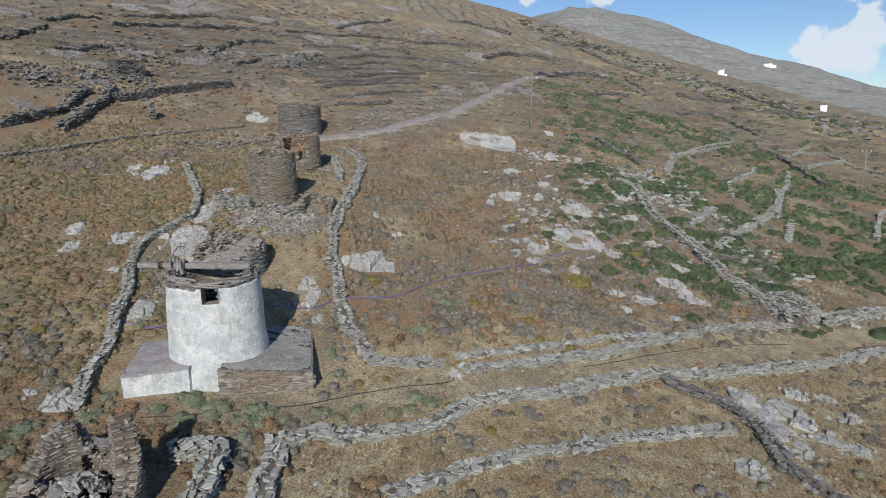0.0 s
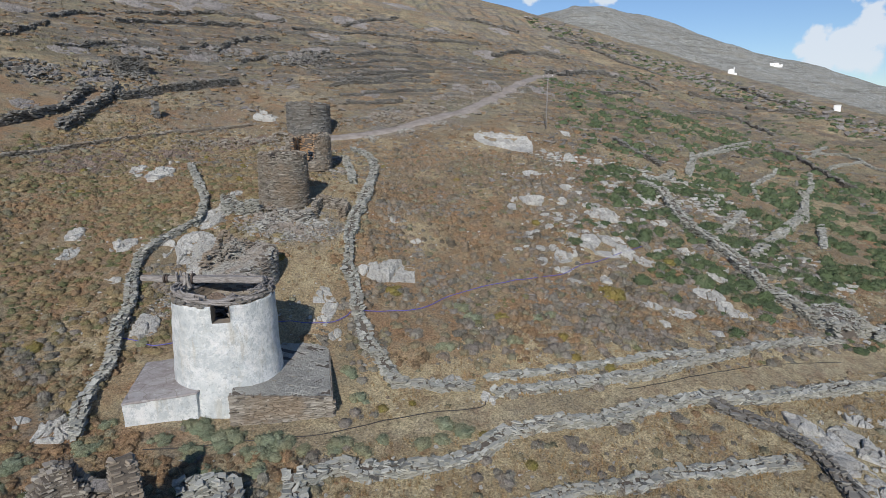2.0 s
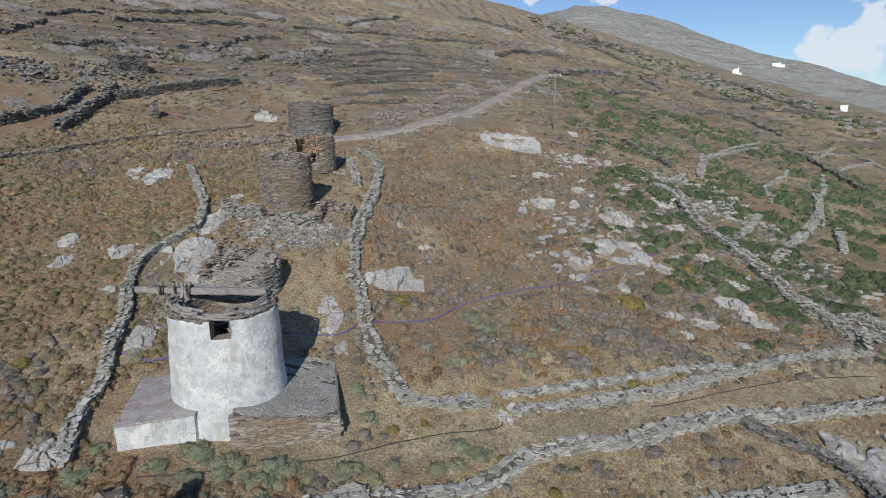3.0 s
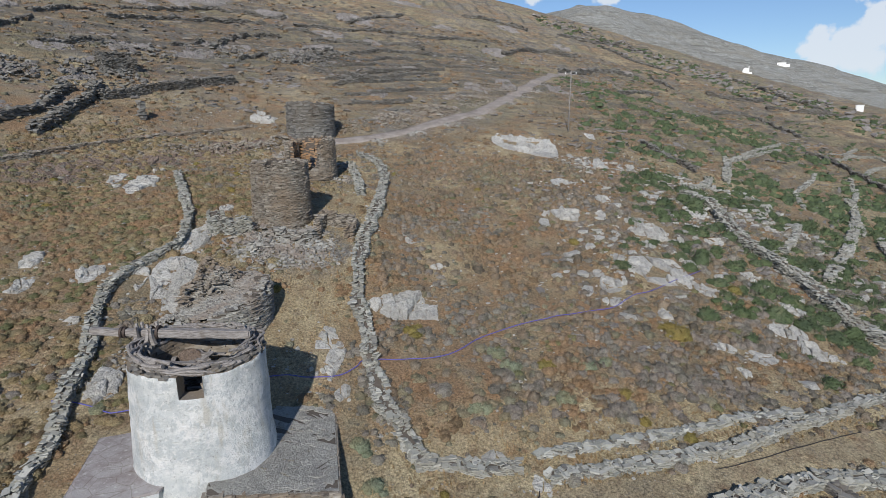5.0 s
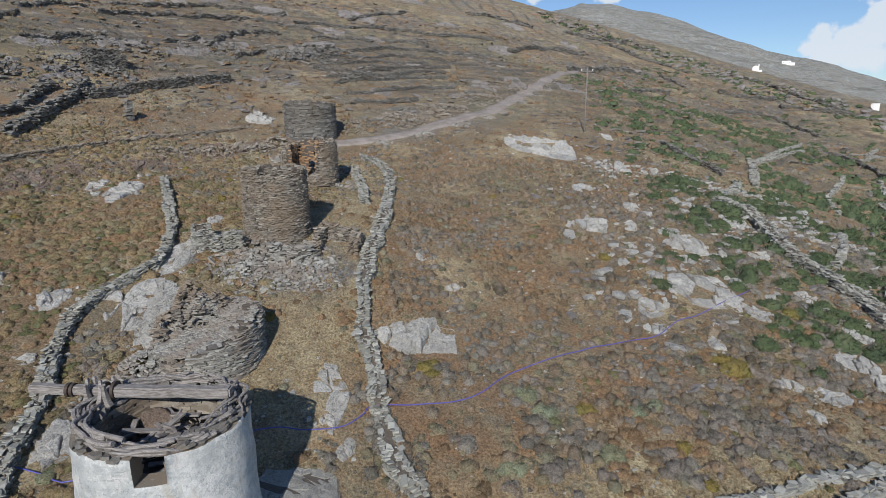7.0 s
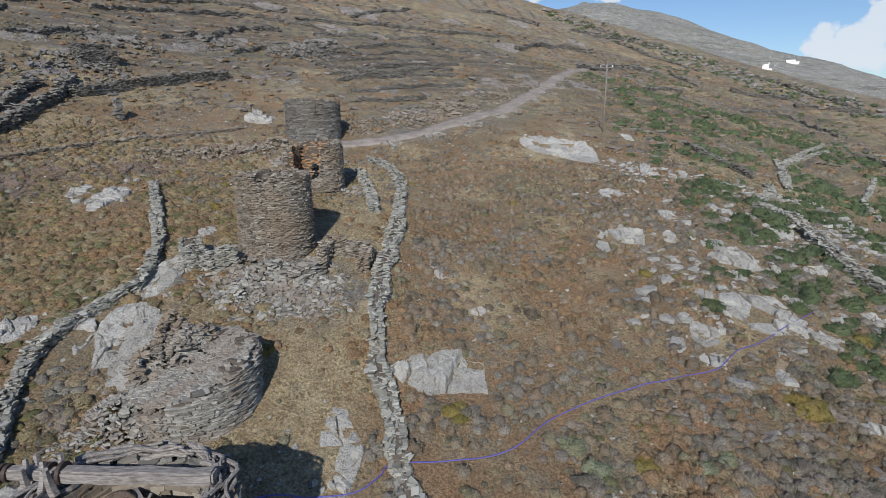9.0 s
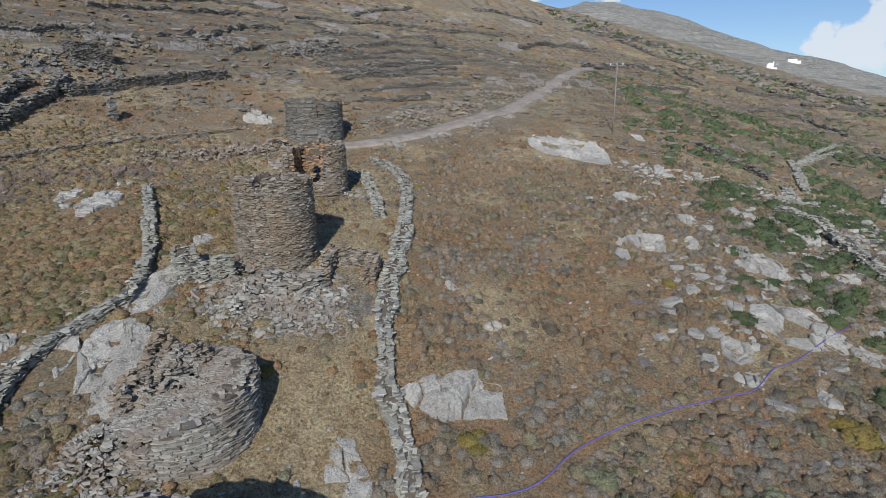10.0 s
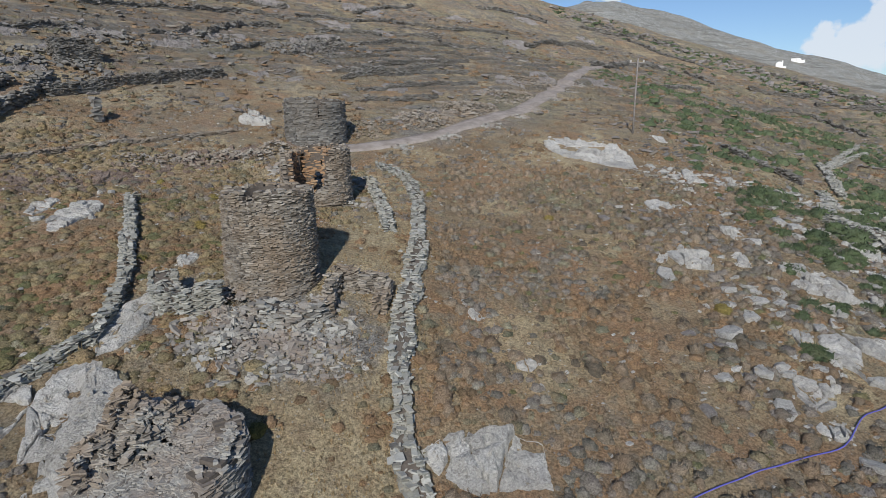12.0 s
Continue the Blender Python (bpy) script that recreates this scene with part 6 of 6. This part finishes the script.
dry_wall("stone_wall", [(-4.2, 13.6), (-2.8, 14.5), (-0.4, 14.4), (3.0, 15.6), (4.5, 17.1), (6.7, 17.9), (9.8, 18.6), (13.0, 20.0), (15.7, 21.0), (19.0, 21.5), (23.1, 22.8), (27.6, 24.2), (34.1, 26.9)], 0.75, 0.5, SLATE, 280, "dry stone wall along the old path", 1.0, 0.4)
dry_wall("stone_wall", [(15.7, 21.1), (16.6, 19.9), (18.4, 18.8), (19.3, 17.0), (19.3, 15.0), (19.2, 13.7), (19.8, 12.7), (20.7, 11.7)], 0.65, 0.45, DARK_SLATE, 120, "tumbled dark schist wall running downhill", 1.0, 0.4)
dry_wall("stone_wall", [(0.9, 10.8), (3.5, 12.1), (6.1, 13.3), (8.9, 14.2), (11.9, 15.1), (14.9, 15.7), (17.8, 16.3)], 0.75, 0.3, SLATE, 180, "low pale terrace wall in dry grass", 0.95, 0.4)
dry_wall("stone_wall", [(-4.6, 14.0), (-4.3, 12.4), (-4.2, 10.1)], 0.8, 0.6, SLATE, 60, "broken wall of large grey slabs", 1.1, 0.4)
dry_wall("stone_wall", [(22.9, 53.9), (24.4, 50.6), (23.6, 45.0), (24.4, 41.8), (25.7, 37.9), (26.2, 34.3), (27.5, 32.7), (28.7, 30.7), (31.2, 30.5)], 0.95, 0.9, SLATE, 180, "long grey dry stone wall down the slope", 1.0, 0.3)
dry_wall("stone_wall", [(31.6, 30.1), (34.2, 31.1), (38.3, 32.5)], 0.8, 0.8, SLATE, 60, "dry stone wall beyond the gate gap", 1.0, 0.3)
dry_wall("stone_wall", [(-39.0, 45.5), (-36.9, 49.6), (-33.5, 55.7), (-29.8, 61.6), (-23.1, 68.6)], 0.5, 0.4, BROWN_SLATE, 80, "long low terrace wall across the slope", 1.0, 0.4)
dry_wall("stone_wall", [(-39.4, 67.9), (-36.8, 72.6), (-33.8, 78.6), (-30.4, 84.6)], 0.9, 1.2, DARK_SLATE, 60, "high dark retaining wall of stacked schist", 1.3, 0.25)
dry_wall("field_wall", [(70.5, 110.8), (72.4, 109.2), (70.3, 100.9), (69.8, 95.9), (69.6, 92.1), (68.6, 87.7), (69.4, 85.6)], 0.61, 1.04, DARK_SLATE, 20, "dark retaining wall across the lower fields", 1.38, 0.45, "field walls")
dry_wall("field_wall", [(72.8, 107.8), (83.6, 118.5), (90.8, 121.7), (92.7, 118.5), (92.3, 114.2), (93.7, 110.8), (95.3, 107.1)], 0.54, 0.64, SLATE, 20, "pale field wall on the lower slope", 1.27, 0.45, "field walls")
dry_wall("field_wall", [(72.5, 97.7), (83.3, 110.0), (90.3, 114.9), (92.8, 114.8)], 0.54, 0.56, SLATE, 20, "pale field wall on the lower slope", 1.27, 0.45, "field walls")
dry_wall("field_wall", [(80.8, 120.5), (85.2, 121.3), (95.0, 132.2)], 0.54, 0.56, SLATE, 20, "pale field wall on the lower slope", 1.27, 0.45, "field walls")
dry_wall("field_wall", [(35.6, 71.6), (38.2, 77.1), (42.3, 83.9), (48.4, 91.4), (55.7, 99.6), (64.9, 111.3)], 0.54, 0.64, SLATE, 20, "curving pale wall round a field", 1.17, 0.45, "field walls")
dry_wall("field_wall", [(27.8, 80.2), (28.5, 78.3), (29.5, 75.7), (30.8, 73.1), (31.5, 71.5)], 0.61, 0.80, DARK_SLATE, 20, "dark broken wall down the slope", 1.27, 0.45, "field walls")
dry_wall("field_wall", [(23.1, 52.5), (26.5, 59.9), (29.7, 63.9), (32.5, 69.6)], 0.75, 0.72, SLATE, 20, "tumbled pale stones at a wall corner", 1.27, 0.45, "field walls")
dry_wall("field_wall", [(41.4, 84.3), (39.6, 79.4), (35.4, 70.6)], 0.61, 0.72, SLATE, 20, "short pale field wall", 1.17, 0.45, "field walls")
dry_wall("field_wall", [(42.9, 84.4), (50.8, 92.7), (59.5, 101.6)], 0.48, 0.48, SLATE, 20, "low pale field wall", 1.17, 0.45, "field walls")
dry_wall("field_wall", [(43.8, 68.2), (45.6, 73.0), (49.8, 78.3), (57.1, 87.4)], 0.48, 0.56, SLATE, 20, "low pale field wall", 1.17, 0.45, "field walls")
dry_wall("field_wall", [(64.2, 89.6), (57.9, 79.1), (53.3, 73.3), (48.4, 65.1), (45.2, 60.0)], 0.61, 0.72, SLATE, 20, "pale field wall running downhill", 1.17, 0.45, "field walls")
dry_wall("field_wall", [(34.2, 63.3), (34.7, 62.1), (34.0, 59.6), (33.2, 57.2)], 0.41, 0.48, SLATE, 20, "low pale wall among green bushes", 1.06, 0.45, "field walls")
dry_wall("field_wall", [(35.5, 55.8), (30.2, 47.7), (26.8, 43.5)], 0.48, 0.64, SLATE, 20, "pale wall edging a bare path", 1.06, 0.45, "field walls")
dry_wall("field_wall", [(54.5, 75.8), (51.1, 69.5), (42.9, 58.2), (35.6, 48.6), (31.2, 43.5), (28.0, 39.7)], 0.75, 0.80, SLATE, 20, "broad pale field wall", 1.17, 0.45, "field walls")
dry_wall("field_wall", [(46.7, 59.2), (43.1, 53.5), (38.9, 46.9)], 0.54, 0.64, SLATE, 20, "pale field wall running downhill", 1.17, 0.45, "field walls")
dry_wall("field_wall", [(71.1, 75.2), (64.8, 68.2), (58.0, 59.5)], 0.54, 0.64, SLATE, 20, "pale field wall running downhill", 1.17, 0.45, "field walls")
dry_wall("field_wall", [(66.5, 143.8), (79.7, 156.1), (83.9, 152.9), (83.3, 143.6), (83.3, 135.0)], 0.68, 0.88, DARK_SLATE, 20, "dark wall along a far terrace", 1.70, 0.45, "field walls")
dry_wall("field_wall", [(66.2, 187.8), (67.7, 182.3), (66.7, 171.2)], 0.68, 0.88, DARK_SLATE, 20, "dark wall along a far terrace", 1.91, 0.45, "field walls")
dry_wall("terrace_wall", [(-27.2, 174.7), (-22.3, 191.3), (-13.8, 202.9)], 0.60, 1.05, DARK_SLATE, 8, "dark terrace wall across the stepped fields", 2.7, 0.5, "terrace walls")
dry_wall("terrace_wall", [(-38.2, 156.1), (-33.0, 161.1), (-26.0, 162.0)], 0.60, 1.05, DARK_SLATE, 8, "dark terrace wall across the stepped fields", 2.7, 0.5, "terrace walls")
dry_wall("terrace_wall", [(-25.3, 162.4), (-13.4, 174.2), (-3.0, 173.2), (7.5, 180.3), (12.9, 179.6)], 0.60, 1.05, DARK_SLATE, 8, "dark terrace wall across the stepped fields", 2.7, 0.5, "terrace walls")
dry_wall("terrace_wall", [(-29.4, 136.6), (-21.9, 140.8), (-17.5, 140.2)], 0.60, 1.05, DARK_SLATE, 8, "dark terrace wall across the stepped fields", 2.03, 0.5, "terrace walls")
dry_wall("terrace_wall", [(-15.6, 148.2), (-8.2, 148.3), (-5.2, 147.4)], 0.60, 1.05, DARK_SLATE, 8, "dark terrace wall across the stepped fields", 2.03, 0.5, "terrace walls")
dry_wall("terrace_wall", [(-23.8, 122.0), (-17.3, 128.3), (-8.8, 136.4), (0.9, 139.3), (9.5, 141.2)], 0.60, 1.05, DARK_SLATE, 8, "dark terrace wall across the stepped fields", 2.03, 0.5, "terrace walls")
dry_wall("terrace_wall", [(-22.8, 110.8), (-16.9, 117.4), (-9.1, 124.6), (-0.1, 122.0), (6.1, 121.3)], 0.44, 0.77, DARK_SLATE, 8, "dark terrace wall across the stepped fields", 1.2, 0.5, "terrace walls")
dry_wall("terrace_wall", [(-22.2, 105.5), (-16.6, 107.9), (-10.5, 113.4), (-3.5, 114.9)], 0.44, 0.77, DARK_SLATE, 8, "dark terrace wall across the stepped fields", 1.2, 0.5, "terrace walls")
dry_wall("terrace_wall", [(-21.6, 100.1), (-15.6, 101.5), (-7.7, 107.8), (0.0, 114.1)], 0.44, 0.77, DARK_SLATE, 8, "dark terrace wall across the stepped fields", 1.2, 0.5, "terrace walls")
dry_wall("terrace_wall", [(-18.6, 95.4), (-13.1, 98.8), (-6.2, 103.3), (-1.0, 109.0)], 0.44, 0.77, DARK_SLATE, 8, "dark terrace wall across the stepped fields", 1.2, 0.5, "terrace walls")
dry_wall("terrace_wall", [(-16.9, 91.3), (-12.6, 94.9), (-7.0, 99.7), (-0.8, 103.2)], 0.44, 0.77, DARK_SLATE, 8, "dark terrace wall across the stepped fields", 1.2, 0.5, "terrace walls")
dry_wall("terrace_wall", [(-14.1, 86.4), (-9.9, 89.2), (-4.4, 93.1), (0.4, 95.9)], 0.44, 0.77, DARK_SLATE, 8, "dark terrace wall across the stepped fields", 1.2, 0.5, "terrace walls")
dry_wall("terrace_wall", [(-12.7, 83.0), (-9.3, 84.1), (-4.9, 86.5)], 0.44, 0.77, DARK_SLATE, 8, "dark terrace wall across the stepped fields", 1.2, 0.5, "terrace walls")
dry_wall("terrace_wall", [(-63.3, 113.8), (-60.6, 125.1), (-55.7, 134.7), (-51.1, 144.6), (-45.2, 148.6), (-37.8, 148.3), (-30.4, 148.2)], 0.79, 1.00, DARK_SLATE, 8, "broken dark terrace wall on the upper slope", 2.03, 0.55, "terrace walls")
dry_wall("terrace_wall", [(-67.6, 126.9), (-63.1, 139.7), (-59.9, 153.1), (-49.2, 157.2), (-42.3, 160.3)], 0.79, 1.00, DARK_SLATE, 8, "broken dark terrace wall on the upper slope", 2.03, 0.55, "terrace walls")
dry_wall("terrace_wall", [(-61.6, 79.3), (-63.0, 86.2), (-64.8, 94.8)], 0.75, 0.94, DARK_SLATE, 8, "broken dark terrace wall on the upper slope", 1.49, 0.55, "terrace walls")
dry_wall("terrace_wall", [(-68.0, 100.0), (-70.1, 110.3), (-69.3, 119.8)], 0.79, 1.00, DARK_SLATE, 8, "broken dark terrace wall on the upper slope", 2.03, 0.55, "terrace walls")
dry_wall("terrace_wall", [(-39.6, 102.9), (-41.2, 115.2), (-41.1, 130.3), (-37.1, 134.6)], 0.79, 1.00, DARK_SLATE, 8, "broken dark terrace wall on the upper slope", 2.03, 0.55, "terrace walls")
dry_wall("terrace_wall", [(-43.4, 52.2), (-42.8, 55.6), (-42.2, 59.7), (-42.5, 63.7), (-43.2, 67.4)], 0.99, 1.25, DARK_SLATE, 8, "dark tumbled wall on the upper slope", 2.03, 0.55, "terrace walls")
dry_wall("terrace_wall", [(-38.8, 55.2), (-39.6, 60.8), (-39.8, 65.0), (-41.4, 70.9)], 0.99, 1.25, DARK_SLATE, 8, "dark tumbled wall on the upper slope", 2.03, 0.55, "terrace walls")
dry_wall("terrace_wall", [(-54.6, 80.9), (-53.0, 85.4), (-51.6, 91.2)], 0.75, 0.94, DARK_SLATE, 8, "broken dark terrace wall on the upper slope", 1.49, 0.55, "terrace walls")
dry_wall("terrace_wall", [(-44.4, 98.3), (-43.1, 102.7), (-42.6, 109.7)], 0.75, 0.94, DARK_SLATE, 8, "broken dark terrace wall on the upper slope", 1.49, 0.55, "terrace walls")
dry_wall("terrace_wall", [(-26.4, 102.6), (-24.8, 107.5), (-23.8, 116.1)], 0.75, 0.94, DARK_SLATE, 8, "broken dark terrace wall on the upper slope", 1.49, 0.55, "terrace walls")
dry_wall("terrace_wall", [(-33.5, 98.7), (-32.8, 102.9), (-31.7, 106.5)], 0.75, 0.94, DARK_SLATE, 8, "broken dark terrace wall on the upper slope", 1.49, 0.55, "terrace walls")
dry_wall("terrace_wall", [(45.8, 235.0), (57.1, 233.4), (72.3, 246.6)], 1.29, 1.62, DARK_SLATE, 8, "broken dark terrace wall on the upper slope", 3.78, 0.55, "terrace walls")
dry_wall("terrace_wall", [(8.7, 230.9), (20.2, 233.0), (31.1, 228.1)], 1.29, 1.62, DARK_SLATE, 8, "broken dark terrace wall on the upper slope", 3.78, 0.55, "terrace walls")
dry_wall("terrace_wall", [(29.4, 147.8), (43.0, 168.2), (55.6, 176.2)], 1.09, 1.38, DARK_SLATE, 8, "broken dark terrace wall on the upper slope", 2.70, 0.55, "terrace walls")
dry_wall("terrace_wall", [(38.0, 127.3), (48.8, 146.1), (55.7, 153.2)], 0.79, 1.00, DARK_SLATE, 8, "broken dark terrace wall on the upper slope", 2.03, 0.55, "terrace walls")
dry_wall("terrace_wall", [(78.7, 174.7), (85.7, 174.1), (98.6, 181.9)], 1.09, 1.38, DARK_SLATE, 8, "broken dark terrace wall on the upper slope", 2.70, 0.55, "terrace walls")
dry_wall("terrace_wall", [(95.7, 172.0), (106.2, 174.6), (115.4, 174.7)], 1.09, 1.38, DARK_SLATE, 8, "broken dark terrace wall on the upper slope", 2.70, 0.55, "terrace walls")
dry_wall("terrace_wall", [(17.4, 168.7), (30.6, 190.2), (42.7, 193.7)], 1.09, 1.38, DARK_SLATE, 8, "broken dark terrace wall on the upper slope", 2.70, 0.55, "terrace walls")
dry_wall("terrace_wall", [(48.6, 264.8), (64.6, 248.6), (79.0, 234.3)], 1.2, 1.0, DARK_SLATE, 10, "dark wall along the far shoulder", 3, 0.75, "terrace walls")
dry_wall("terrace_wall", [(59.5, 228.2), (69.5, 211.3), (80.1, 201.7)], 1.2, 1.0, DARK_SLATE, 10, "dark wall along the far shoulder", 3, 0.75, "terrace walls")
dry_wall("terrace_wall", [(94.2, 216.4), (107.7, 209.7), (112.0, 188.5), (119.3, 176.9)], 1.2, 1.0, DARK_SLATE, 10, "dark wall along the far shoulder", 3, 0.75, "terrace walls")
dry_wall("stone_platform", [(29.4, 32.3), (29.7, 31.1), (30.05, 29.9)], 2.7, 1.0, SLATE, 160, "broad masonry platform closing the end of a long wall", 1.0, .1, "stone platforms")
